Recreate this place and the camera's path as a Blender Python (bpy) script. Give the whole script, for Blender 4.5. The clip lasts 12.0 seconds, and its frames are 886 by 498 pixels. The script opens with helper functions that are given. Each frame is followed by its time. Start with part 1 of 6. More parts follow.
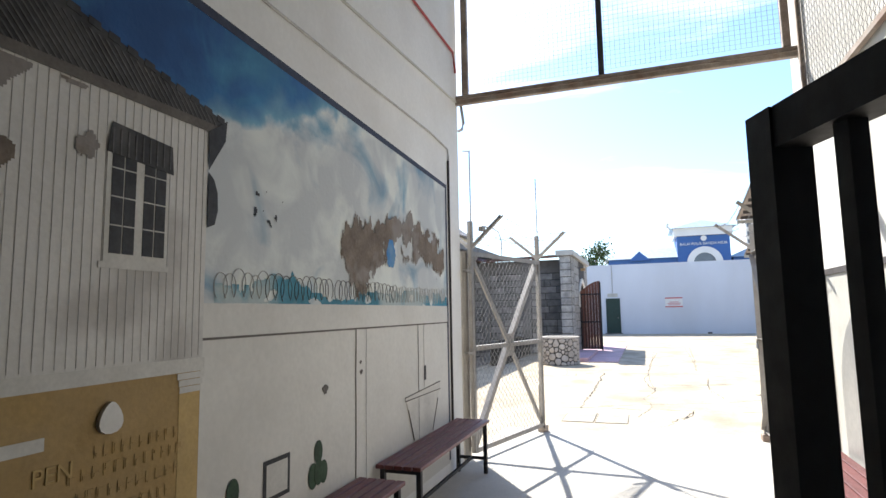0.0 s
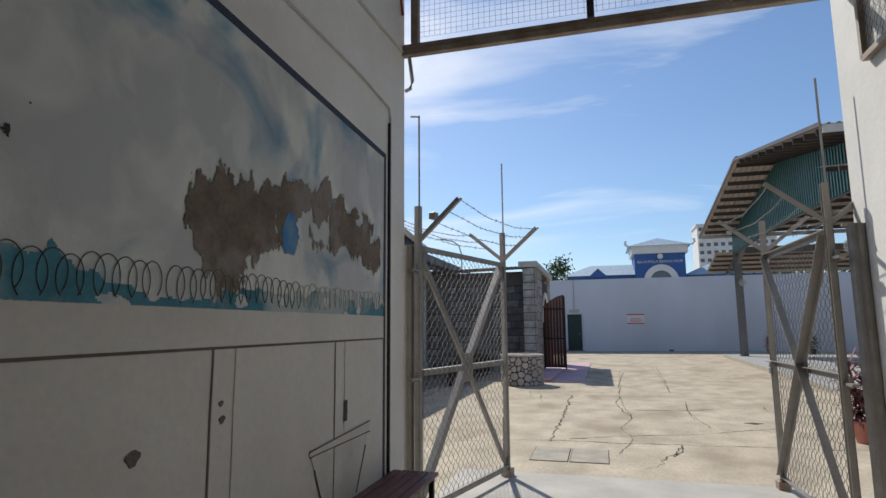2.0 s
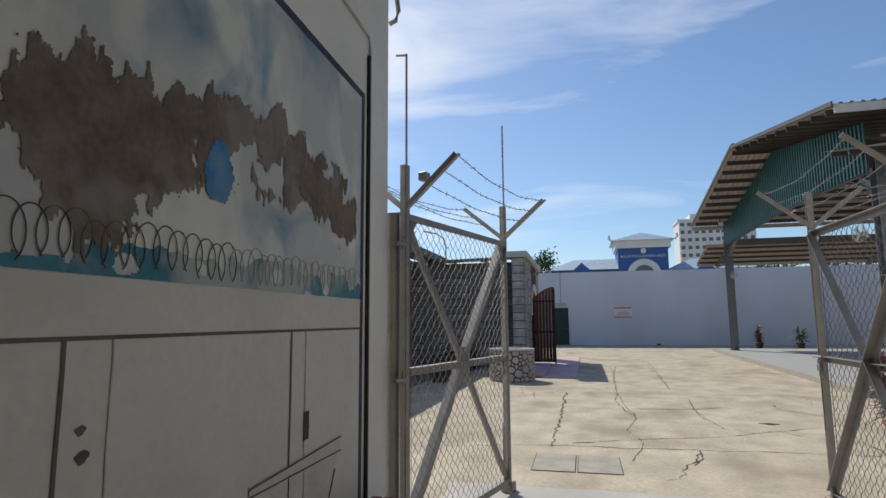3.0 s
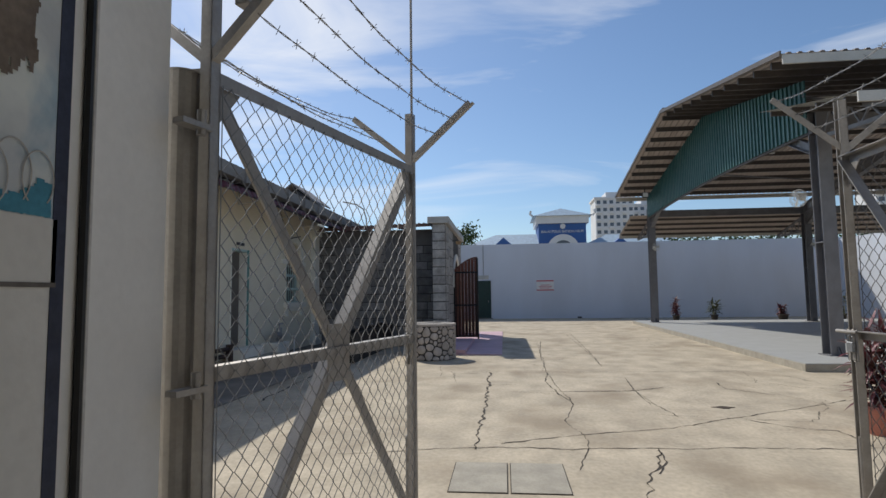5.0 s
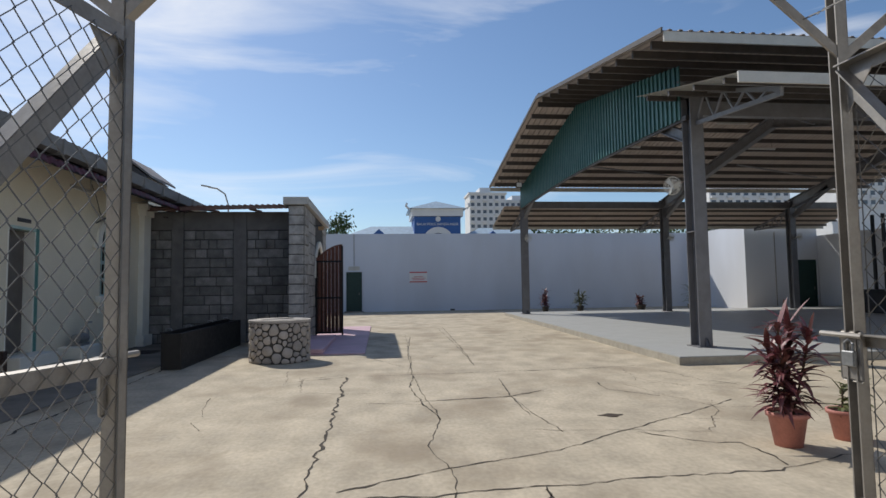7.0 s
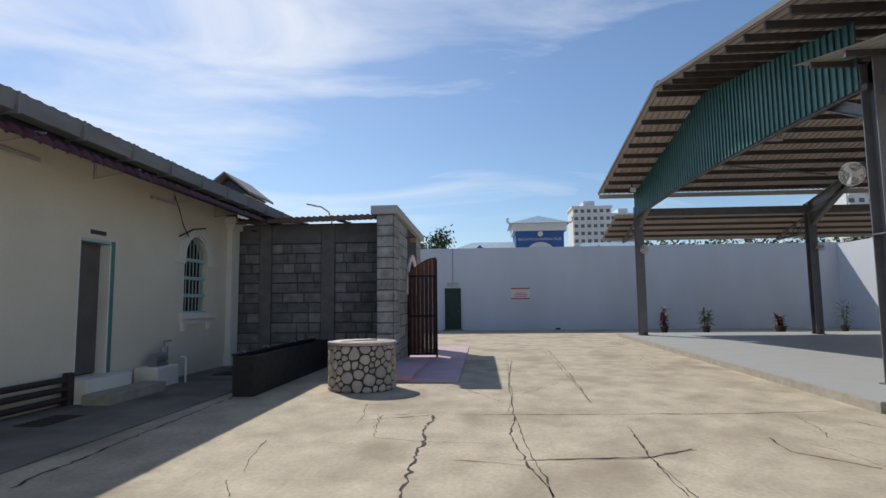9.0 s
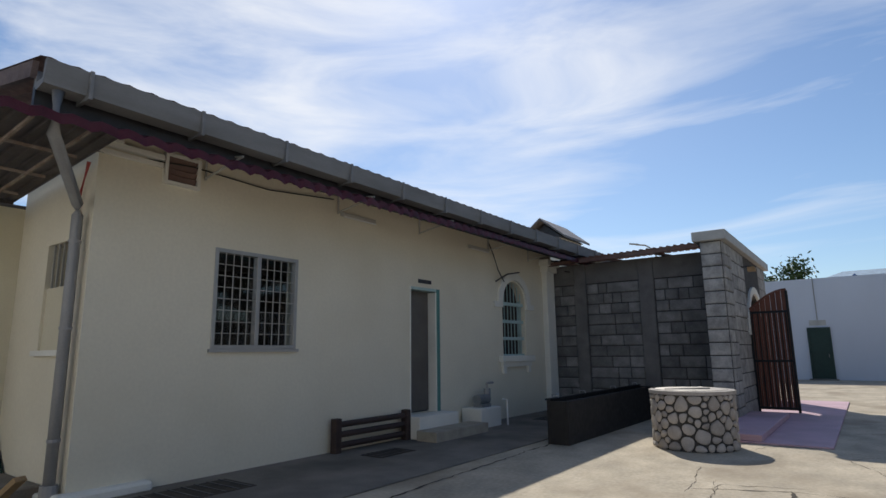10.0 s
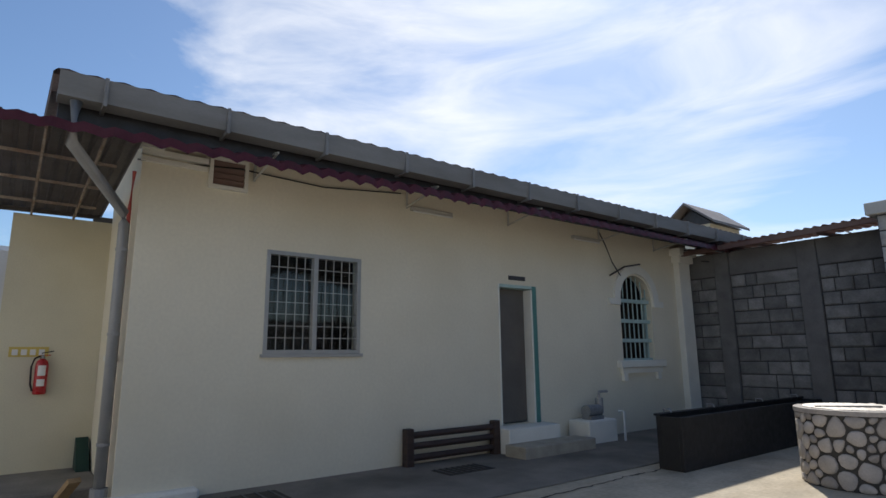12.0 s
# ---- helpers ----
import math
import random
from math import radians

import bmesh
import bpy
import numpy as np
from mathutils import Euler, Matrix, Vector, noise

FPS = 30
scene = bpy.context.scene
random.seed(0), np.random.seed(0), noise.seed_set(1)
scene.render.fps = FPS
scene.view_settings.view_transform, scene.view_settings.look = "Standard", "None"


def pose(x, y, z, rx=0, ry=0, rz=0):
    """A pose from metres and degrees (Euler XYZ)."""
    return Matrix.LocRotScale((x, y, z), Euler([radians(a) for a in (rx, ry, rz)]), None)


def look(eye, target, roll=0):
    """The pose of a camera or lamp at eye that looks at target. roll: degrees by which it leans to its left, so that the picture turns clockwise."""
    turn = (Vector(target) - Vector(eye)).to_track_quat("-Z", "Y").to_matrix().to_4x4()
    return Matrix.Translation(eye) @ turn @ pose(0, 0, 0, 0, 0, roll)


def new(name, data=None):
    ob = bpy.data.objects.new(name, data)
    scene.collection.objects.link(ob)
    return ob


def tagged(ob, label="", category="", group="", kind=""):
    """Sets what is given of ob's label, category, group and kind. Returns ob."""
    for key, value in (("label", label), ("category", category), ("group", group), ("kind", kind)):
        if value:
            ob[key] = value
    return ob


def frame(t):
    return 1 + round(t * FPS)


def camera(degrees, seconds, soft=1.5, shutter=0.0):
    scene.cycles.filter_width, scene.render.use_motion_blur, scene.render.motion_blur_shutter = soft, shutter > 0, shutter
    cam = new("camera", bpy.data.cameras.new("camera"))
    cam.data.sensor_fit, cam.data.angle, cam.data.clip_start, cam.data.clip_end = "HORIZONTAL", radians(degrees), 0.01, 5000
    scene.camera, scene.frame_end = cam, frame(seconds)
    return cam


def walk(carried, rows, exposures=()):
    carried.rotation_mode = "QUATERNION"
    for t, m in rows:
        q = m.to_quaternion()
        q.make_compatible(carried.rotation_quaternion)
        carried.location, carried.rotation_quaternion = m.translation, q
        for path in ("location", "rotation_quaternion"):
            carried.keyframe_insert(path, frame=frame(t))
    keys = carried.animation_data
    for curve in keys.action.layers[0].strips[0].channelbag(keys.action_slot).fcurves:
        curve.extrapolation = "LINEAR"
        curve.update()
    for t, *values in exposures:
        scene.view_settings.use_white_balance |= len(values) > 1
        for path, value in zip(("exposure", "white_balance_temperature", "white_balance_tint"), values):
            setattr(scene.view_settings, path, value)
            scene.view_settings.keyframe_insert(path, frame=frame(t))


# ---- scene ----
cam = camera(75.9, 12.0)
PATH = [
    (0, (-0.213, 0.234, 1.638), (-0.875, 2.108, 1.859), -1.0),
    (0.5, (-0.218, 0.499, 1.588), (-0.807, 2.398, 1.811), -0.8),
    (1, (-0.309, 0.979, 1.619), (-0.871, 2.886, 1.839), -0.7),
    (1.5, (-0.353, 1.385, 1.64), (-0.897, 3.293, 1.891), -0.7),
    (2, (-0.553, 1.758, 1.614), (-1.081, 3.668, 1.886), -0.5),
    (2.5, (-0.758, 2.189, 1.56), (-1.251, 4.109, 1.824), -0.4),
    (2.7, (-0.81, 2.397, 1.575), (-1.297, 4.319, 1.835), -0.4),
    (4.3, (-1.062, 3.873, 1.512), (-1.396, 5.834, 1.718), -0.7),
    (4.5, (-1.057, 4.08, 1.534), (-1.366, 6.046, 1.734), -0.7),
    (5, (-1.024, 4.546, 1.493), (-1.234, 6.528, 1.655), -0.7),
    (5.5, (-1.009, 5.015, 1.498), (-1.161, 7.003, 1.649), -0.8),
    (6, (-0.94, 5.396, 1.468), (-0.896, 7.389, 1.621), -0.7),
    (6.5, (-0.861, 5.819, 1.454), (-0.639, 7.802, 1.59), -0.8),
    (8.3, (-0.601, 7.274, 1.467), (-0.383, 9.258, 1.594), -0.8),
    (8.5, (-0.663, 7.481, 1.461), (-0.463, 9.466, 1.596), -0.4),
    (9, (-0.641, 7.949, 1.473), (-0.775, 9.936, 1.666), -0.6),
    (9.5, (-0.649, 8.401, 1.455), (-1.443, 10.209, 1.769), -0.7),
    (10, (-0.551, 8.725, 1.424), (-1.715, 10.312, 1.783), -0.7),
    (10.5, (-0.424, 9.074, 1.418), (-1.774, 10.497, 1.81), -1.0),
    (11, (-0.403, 9.476, 1.421), (-1.869, 10.78, 1.812), -0.9),
    (11.5, (-0.347, 9.861, 1.399), (-1.859, 11.113, 1.776), -0.7),
    (12, (-0.265, 10.264, 1.458), (-1.828, 11.455, 1.828), -0.6),
]
EXPOSURES = [(0, 1.4), (0.5, 0.48), (1.0, 0.18), (1.5, 0.05), (2.5, -0.08), (4.5, -0.2), (6.5, -0.22), (8.5, -0.12), (9.5, -0.22), (10.5, -0.14), (12.0, 0.0)]
walk(cam, [(t, look(eye, target, roll)) for t, eye, target, roll in PATH], EXPOSURES)

# ---- light ----
SUN_WAY = Vector((0.6, -0.83, -1.0))
sun = new("sun", bpy.data.lights.new("sun", "SUN"))
sun.data.energy, sun.data.angle, sun.data.color = 4.2, radians(0.6), (1.0, 0.95, 0.86)
sun.matrix_world = look((0, 0, 40), Vector((0, 0, 40)) + SUN_WAY)

world = bpy.data.worlds.new("world")
scene.world = world
world.use_nodes = True
wn, wl = world.node_tree.nodes, world.node_tree.links
wn.clear()
sky = wn.new("ShaderNodeTexSky")
sky.sky_type = "NISHITA"
sky.sun_disc = False
sky.sun_elevation, sky.sun_rotation = radians(44), radians(-36)
sky.air_density, sky.dust_density, sky.ozone_density = 1.05, 0.5, 4.5
wco = wn.new("ShaderNodeTexCoord")
wmap = wn.new("ShaderNodeMapping")
wmap.inputs["Rotation"].default_value = (0.25, 0.1, 0.5)
wmap.inputs["Scale"].default_value = (1.1, 2.0, 6.5)
wl.new(wco.outputs["Generated"], wmap.inputs["Vector"])
wno = wn.new("ShaderNodeTexNoise")
wno.inputs["Scale"].default_value, wno.inputs["Detail"].default_value, wno.inputs["Roughness"].default_value = 1.6, 7, 0.55
wno.inputs["Distortion"].default_value = 0.7
wl.new(wmap.outputs["Vector"], wno.inputs["Vector"])
wra = wn.new("ShaderNodeValToRGB")
wra.color_ramp.elements[0].position, wra.color_ramp.elements[1].position = 0.52, 0.85
wra.color_ramp.elements[1].color = (0.75, 0.75, 0.75, 1)
# a broad veil of bright cloud over the house, thinning out to the sides
wdot = wn.new("ShaderNodeVectorMath")
wdot.operation = "DOT_PRODUCT"
wdot.inputs[1].default_value = Vector((-0.68, 0.60, 0.45)).normalized()
wl.new(wco.outputs["Generated"], wdot.inputs[0])
wfall = wn.new("ShaderNodeMapRange")
wfall.inputs["From Min"].default_value, wfall.inputs["From Max"].default_value = 0.84, 1.0
wfall.inputs["To Min"].default_value, wfall.inputs["To Max"].default_value = 0.0, 0.2
wl.new(wdot.outputs["Value"], wfall.inputs["Value"])
wadd = wn.new("ShaderNodeMath")
wl.new(wno.outputs["Fac"], wadd.inputs[0])
wl.new(wfall.outputs["Result"], wadd.inputs[1])
wl.new(wadd.outputs["Value"], wra.inputs["Fac"])
wtint = wn.new("ShaderNodeMixRGB")
wtint.blend_type = "MULTIPLY"
wtint.inputs["Fac"].default_value = 1.0
wtint.inputs["Color2"].default_value = (0.96, 1.0, 1.03, 1)
wl.new(sky.outputs["Color"], wtint.inputs["Color1"])
wmi = wn.new("ShaderNodeMixRGB")
wmi.inputs["Color2"].default_value = (9.3, 9.4, 9.6, 1)
wl.new(wra.outputs["Color"], wmi.inputs["Fac"])
wl.new(wtint.outputs["Color"], wmi.inputs["Color1"])
wbg = wn.new("ShaderNodeBackground")
wbg.inputs["Strength"].default_value = 0.12
wl.new(wmi.outputs["Color"], wbg.inputs["Color"])
wout = wn.new("ShaderNodeOutputWorld")
wl.new(wbg.outputs["Background"], wout.inputs["Surface"])


# ---- materials ----
def mat(name, color, rough=0.7, metal=0.0, vary=0.12, scale=2.5, stain=None, amount=0.5, stain_scale=0.8, bump=0.15, grain=60.0,
        stretch=(1, 1, 1), piece=0.0, edge=(0.45, 0.7)):
    """A surface with broad tone shifts, stains of another colour, fine grain and relief, in world metres."""
    m = bpy.data.materials.new(name)
    m.use_nodes = True
    n, l = m.node_tree.nodes, m.node_tree.links
    b = n["Principled BSDF"]
    b.inputs["Metallic"].default_value = metal
    geo = n.new("ShaderNodeNewGeometry")
    mp = n.new("ShaderNodeMapping")
    mp.inputs["Scale"].default_value = stretch
    l.new(geo.outputs["Position"], mp.inputs["Vector"])

    def noisy(s, d=5.0):
        t = n.new("ShaderNodeTexNoise")
        t.inputs["Scale"].default_value, t.inputs["Detail"].default_value = s, d
        l.new(mp.outputs["Vector"], t.inputs["Vector"])
        return t.outputs["Fac"]

    def mixed(kind, fac, a, c):
        x = n.new("ShaderNodeMixRGB")
        x.blend_type = kind
        for sock, v in ((x.inputs["Fac"], fac), (x.inputs["Color1"], a), (x.inputs["Color2"], c)):
            if isinstance(v, (int, float)):
                sock.default_value = v
            elif isinstance(v, tuple):
                sock.default_value = (*v, 1) if len(v) == 3 else v
            else:
                l.new(v, sock)
        return x.outputs["Color"]

    def ramp(fac, lo, hi, a=(0, 0, 0, 1), c=(1, 1, 1, 1)):
        r = n.new("ShaderNodeValToRGB")
        r.color_ramp.elements[0].position, r.color_ramp.elements[1].position = lo, hi
        r.color_ramp.elements[0].color, r.color_ramp.elements[1].color = a, c
        l.new(fac, r.inputs["Fac"])
        return r.outputs["Color"]

    lo, hi = 1 - vary, 1 + vary
    tone = ramp(noisy(scale), 0.3, 0.7, (lo, lo, lo, 1), (hi, hi, hi, 1))
    col = mixed("MULTIPLY", 1.0, color, tone)
    g = vary * 0.6
    fine = ramp(noisy(grain, 3.0), 0.3, 0.7, (1 - g, 1 - g, 1 - g, 1), (1 + g, 1 + g, 1 + g, 1))
    col = mixed("MULTIPLY", 1.0, col, fine)
    if stain:
        mask = ramp(noisy(stain_scale, 8.0), edge[0], edge[1], (0, 0, 0, 1), (amount, amount, amount, 1))
        col = mixed("MIX", mask, col, stain)
    if piece:
        oi = n.new("ShaderNodeObjectInfo")
        col = mixed("MULTIPLY", 1.0, col, ramp(oi.outputs["Random"], 0, 1, (1 - piece, 1 - piece, 1 - piece, 1), (1 + piece, 1 + piece, 1 + piece, 1)))
    l.new(col, b.inputs["Base Color"])
    rr = ramp(noisy(scale * 3), 0.3, 0.7, (rough - 0.08,) * 3 + (1,), (min(1, rough + 0.08),) * 3 + (1,))
    l.new(rr, b.inputs["Roughness"])
    if bump:
        bp = n.new("ShaderNodeBump")
        bp.inputs["Strength"].default_value, bp.inputs["Distance"].default_value = bump, 0.01
        l.new(noisy(grain * 0.5, 6.0), bp.inputs["Height"])
        l.new(bp.outputs["Normal"], b.inputs["Normal"])
    return m


M_GROUND = mat("yard_concrete", (0.455, 0.39, 0.292), 0.85, vary=0.2, scale=2.2, stain=(0.26, 0.205, 0.14), amount=0.7, stain_scale=0.85, bump=0.6, grain=24, stretch=(1, 0.7, 1), edge=(0.5, 0.68))
M_PASSAGE = mat("passage_concrete", (0.46, 0.44, 0.40), 0.7, vary=0.12, scale=2, stain=(0.28, 0.26, 0.23), amount=0.4, stain_scale=1.2, bump=0.2)
M_APRON = mat("apron_concrete", (0.20, 0.18, 0.155), 0.85, vary=0.22, scale=1.5, stain=(0.075, 0.065, 0.055), amount=0.6, stain_scale=0.9, bump=0.3)
M_SLAB = mat("slab_paint", (0.40, 0.405, 0.395), 0.55, vary=0.08, scale=0.8, stain=(0.3, 0.3, 0.29), amount=0.4, bump=0.1)
M_CRACK = mat("crack_dark", (0.055, 0.045, 0.035), 0.95, vary=0.3, scale=8, bump=0.3)
M_HATCH = mat("hatch_concrete", (0.36, 0.33, 0.27), 0.85, vary=0.15, scale=5, bump=0.4)
M_PINK = mat("pink_paint", (0.56, 0.38, 0.44), 0.7, vary=0.1, scale=2, stain=(0.38, 0.27, 0.27), amount=0.4, bump=0.15)
M_WHITE = mat("white_plaster", (0.74, 0.73, 0.70), 0.8, vary=0.05, scale=1.2, stain=(0.60, 0.57, 0.52), amount=0.5, stain_scale=0.9, bump=0.25, grain=30)
M_FARWALL = mat("far_wall_paint", (0.66, 0.69, 0.75), 0.8, vary=0.05, scale=0.5, stain=(0.5, 0.5, 0.5), amount=0.35, stain_scale=0.35, bump=0.1, stretch=(1, 1, 0.35))
M_HOUSE = mat("cream_plaster", (0.76, 0.71, 0.575), 0.8, vary=0.05, scale=0.8, stain=(0.66, 0.60, 0.45), amount=0.4, stain_scale=0.7, bump=0.22, grain=25)
M_HOUSE_TRIM = mat("trim_plaster", (0.78, 0.77, 0.70), 0.8, vary=0.06, scale=2, bump=0.2)
M_YELLOW = mat("yellowed_plaster", (0.66, 0.61, 0.46), 0.8, vary=0.06, scale=1, stain=(0.5, 0.44, 0.28), amount=0.5, bump=0.15)
M_GALV = mat("galvanised_steel", (0.33, 0.312, 0.29), 0.5, 0.4, vary=0.12, scale=9, stain=(0.30, 0.25, 0.2), amount=0.3, stain_scale=4, bump=0.08)
M_WIRE = mat("zinc_wire", (0.20, 0.195, 0.19), 0.5, 0.5, vary=0.1, scale=20, bump=0)
M_RUST = mat("rusty_bar", (0.36, 0.30, 0.25), 0.65, 0.3, vary=0.2, scale=6, stain=(0.20, 0.10, 0.06), amount=0.6, stain_scale=5, bump=0.2)
M_BLACK = mat("black_paint", (0.007, 0.007, 0.009), 0.6, vary=0.2, scale=8, bump=0.1)
M_BENCH = mat("maroon_slat", (0.13, 0.032, 0.03), 0.45, vary=0.22, scale=6, stain=(0.2, 0.08, 0.07), amount=0.3, stain_scale=9, bump=0.2, stretch=(6, 1, 1), piece=0.12)
M_DARKSTEEL = mat("dark_steel", (0.06, 0.06, 0.065), 0.5, 0.3, vary=0.15, scale=6, bump=0.1)
M_POST = mat("grey_post_paint", (0.17, 0.17, 0.18), 0.5, 0.1, vary=0.1, scale=4, stain=(0.11, 0.1, 0.1), amount=0.4, stain_scale=3, bump=0.1)
M_GREENSHEET = mat("green_sheet", (0.035, 0.12, 0.115), 0.45, 0.2, vary=0.12, scale=3, stain=(0.10, 0.20, 0.19), amount=0.3, bump=0.05)
M_ROOFUNDER = mat("roof_sheet", (0.36, 0.31, 0.265), 0.55, 0.0, vary=0.08, scale=1.5, bump=0.05)
M_PURLIN = mat("purlin_steel", (0.075, 0.065, 0.06), 0.55, 0.2, vary=0.15, scale=4, bump=0.05)
M_FASCIA = mat("pale_fascia", (0.50, 0.49, 0.45), 0.6, vary=0.1, scale=3, bump=0.05)
M_STONE = mat("grey_block", (0.215, 0.21, 0.203), 0.85, vary=0.22, scale=4, stain=(0.10, 0.10, 0.10), amount=0.6, stain_scale=3, bump=0.45, grain=35, piece=0.3)
M_PIERSTONE = mat("pale_block", (0.38, 0.37, 0.35), 0.85, vary=0.2, scale=5, stain=(0.15, 0.145, 0.14), amount=0.6, stain_scale=4, bump=0.45, grain=35, piece=0.2)
M_MORTAR = mat("dark_mortar", (0.065, 0.062, 0.058), 0.95, vary=0.25, scale=10, bump=0.3)
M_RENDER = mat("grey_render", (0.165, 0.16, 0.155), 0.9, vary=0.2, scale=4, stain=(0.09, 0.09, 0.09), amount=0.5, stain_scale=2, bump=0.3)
M_WELLSTONE = mat("well_stone", (0.42, 0.385, 0.355), 0.8, vary=0.15, scale=7, bump=0.3, piece=0.2)
M_REDWOOD = mat("red_wood", (0.15, 0.048, 0.028), 0.55, vary=0.25, scale=5, stain=(0.09, 0.03, 0.02), amount=0.5, stain_scale=4, bump=0.2, stretch=(5, 5, 0.6), piece=0.15)
M_RUSTSHEET = mat("rusty_sheet", (0.16, 0.09, 0.075), 0.7, 0.1, vary=0.2, scale=4, stain=(0.25, 0.2, 0.17), amount=0.4, bump=0.15)
M_MAROON = mat("maroon_sheet", (0.14, 0.03, 0.045), 0.5, vary=0.2, scale=5, stain=(0.24, 0.1, 0.11), amount=0.3, stain_scale=3, bump=0.1)
M_GUTTER = mat("grey_gutter", (0.22, 0.225, 0.23), 0.6, vary=0.1, scale=3, stain=(0.13, 0.125, 0.12), amount=0.5, stain_scale=2, bump=0.1, stretch=(1, 0.4, 2))
M_TILE = mat("grey_rooftile", (0.14, 0.10, 0.09), 0.8, vary=0.25, scale=6, bump=0.3)
M_CORR = mat("corrugated_grey", (0.22, 0.20, 0.19), 0.6, 0.1, vary=0.15, scale=3, stain=(0.16, 0.11, 0.09), amount=0.4, bump=0.1)
M_PIPE = mat("pvc_pipe", (0.30, 0.30, 0.30), 0.5, vary=0.08, scale=4, bump=0.03)
M_REDPIPE = mat("red_pipe_paint", (0.38, 0.06, 0.05), 0.5, vary=0.12, scale=5, bump=0.05)
M_TEAL = mat("teal_paint", (0.09, 0.24, 0.22), 0.5, vary=0.1, scale=5, bump=0.08)
M_PALETEAL = mat("pale_teal_paint", (0.42, 0.56, 0.54), 0.5, vary=0.1, scale=5, bump=0.08)
M_ALU = mat("aluminium", (0.40, 0.40, 0.39), 0.4, 0.4, vary=0.06, scale=6, bump=0.03)
M_GRILLE = mat("pale_grille", (0.42, 0.41, 0.38), 0.5, 0.2, vary=0.08, scale=9, bump=0.03)
# indoor shade of the house, put into a dark base colour
M_ROOM = mat("room_shade_color", (0.12, 0.11, 0.10), 0.9, vary=0.15, scale=2, bump=0.05)
M_DOORLEAF = mat("brown_door", (0.12, 0.108, 0.096), 0.6, vary=0.12, scale=3, bump=0.1)
M_FENCEWOOD = mat("dark_wood", (0.05, 0.03, 0.024), 0.6, vary=0.25, scale=5, bump=0.2, stretch=(1, 0.5, 4))
M_TROUGH = mat("black_trough", (0.014, 0.013, 0.013), 0.6, vary=0.25, scale=4, bump=0.2)
M_RED = mat("extinguisher_red", (0.42, 0.02, 0.025), 0.3, vary=0.06, scale=8, bump=0)
M_LABEL = mat("white_label", (0.75, 0.74, 0.72), 0.6, vary=0.05, scale=9, bump=0)
M_YLABEL = mat("yellow_label", (0.62, 0.47, 0.12), 0.6, vary=0.08, scale=9, bump=0)
M_SIGNRED = mat("sign_red", (0.55, 0.06, 0.07), 0.5, vary=0.05, scale=9, bump=0)
M_DARKGREEN = mat("dark_green_paint", (0.008, 0.038, 0.03), 0.5, vary=0.15, scale=4, bump=0.1)
M_TERRA = mat("terracotta", (0.48, 0.20, 0.17), 0.7, vary=0.12, scale=9, bump=0.15)
M_SOIL = mat("soil", (0.05, 0.035, 0.025), 0.95, vary=0.3, scale=20, bump=0.6)
M_REDLEAF = mat("red_leaf", (0.17, 0.05, 0.06), 0.45, vary=0.3, scale=12, stain=(0.06, 0.05, 0.025), amount=0.7, stain_scale=6, bump=0.05)
M_LEAF = mat("green_leaf", (0.035, 0.075, 0.018), 0.6, vary=0.35, scale=5, bump=0.05)
M_OLIVELEAF = mat("olive_leaf", (0.09, 0.10, 0.035), 0.6, vary=0.3, scale=9, bump=0.05)
M_BARK = mat("bark", (0.09, 0.065, 0.045), 0.9, vary=0.25, scale=8, bump=0.5)
M_BLUEWALL = mat("blue_building_paint", (0.035, 0.11, 0.33), 0.7, vary=0.06, scale=0.5, bump=0.03, grain=5)
M_BLUETILE = mat("pale_blue_tile", (0.36, 0.46, 0.55), 0.6, vary=0.15, scale=1.5, bump=0.1, grain=4)
M_FARWHITE = mat("far_white_paint", (0.68, 0.69, 0.70), 0.8, vary=0.05, scale=0.3, bump=0, grain=5)
M_FARGLASS = mat("far_window", (0.10, 0.12, 0.15), 0.2, vary=0.15, scale=0.5, bump=0, grain=5)
M_PUMP = mat("pump_metal", (0.30, 0.31, 0.32), 0.45, 0.5, vary=0.15, scale=12, bump=0.1)
M_FAN = mat("fan_plastic", (0.55, 0.54, 0.50), 0.5, vary=0.08, scale=9, bump=0.02)
M_CABLE = mat("black_cable", (0.02, 0.02, 0.02), 0.6, vary=0.1, scale=9, bump=0)
M_WOODTAN = mat("tan_wood", (0.36, 0.24, 0.12), 0.7, vary=0.2, scale=8, bump=0.2)
M_TUBE = mat("lamp_tube", (0.72, 0.72, 0.70), 0.4, vary=0.03, scale=9, bump=0)

M_GLASS = bpy.data.materials.new("window_glass")
M_GLASS.use_nodes = True
gb = M_GLASS.node_tree.nodes["Principled BSDF"]
gb.inputs["Base Color"].default_value = (0.8, 0.85, 0.85, 1)
gb.inputs["Transmission Weight"].default_value = 1.0
gb.inputs["Roughness"].default_value = 0.03
gb.inputs["IOR"].default_value = 1.45


# ---- building helpers ----
ORIGIN = {}


def mesh_of(name, bm, material, smooth=False):
    me = bpy.data.meshes.new(name)
    bm.normal_update()
    bm.to_mesh(me)
    bm.free()
    me.materials.append(material)
    if smooth:
        for p in me.polygons:
            p.use_smooth = True
    return me


def part(name, bm, material, parent, label="", smooth=False, kind=""):
    """One mesh object under a thing or a part; the bmesh is in the thing's building frame."""
    o = ORIGIN.get(parent, Vector((0, 0, 0)))
    bmesh.ops.translate(bm, verts=bm.verts, vec=-o)
    ob = new(name, mesh_of(name, bm, material, smooth))
    ob.parent = parent
    ORIGIN[ob] = o
    return tagged(ob, label, "", "", kind)


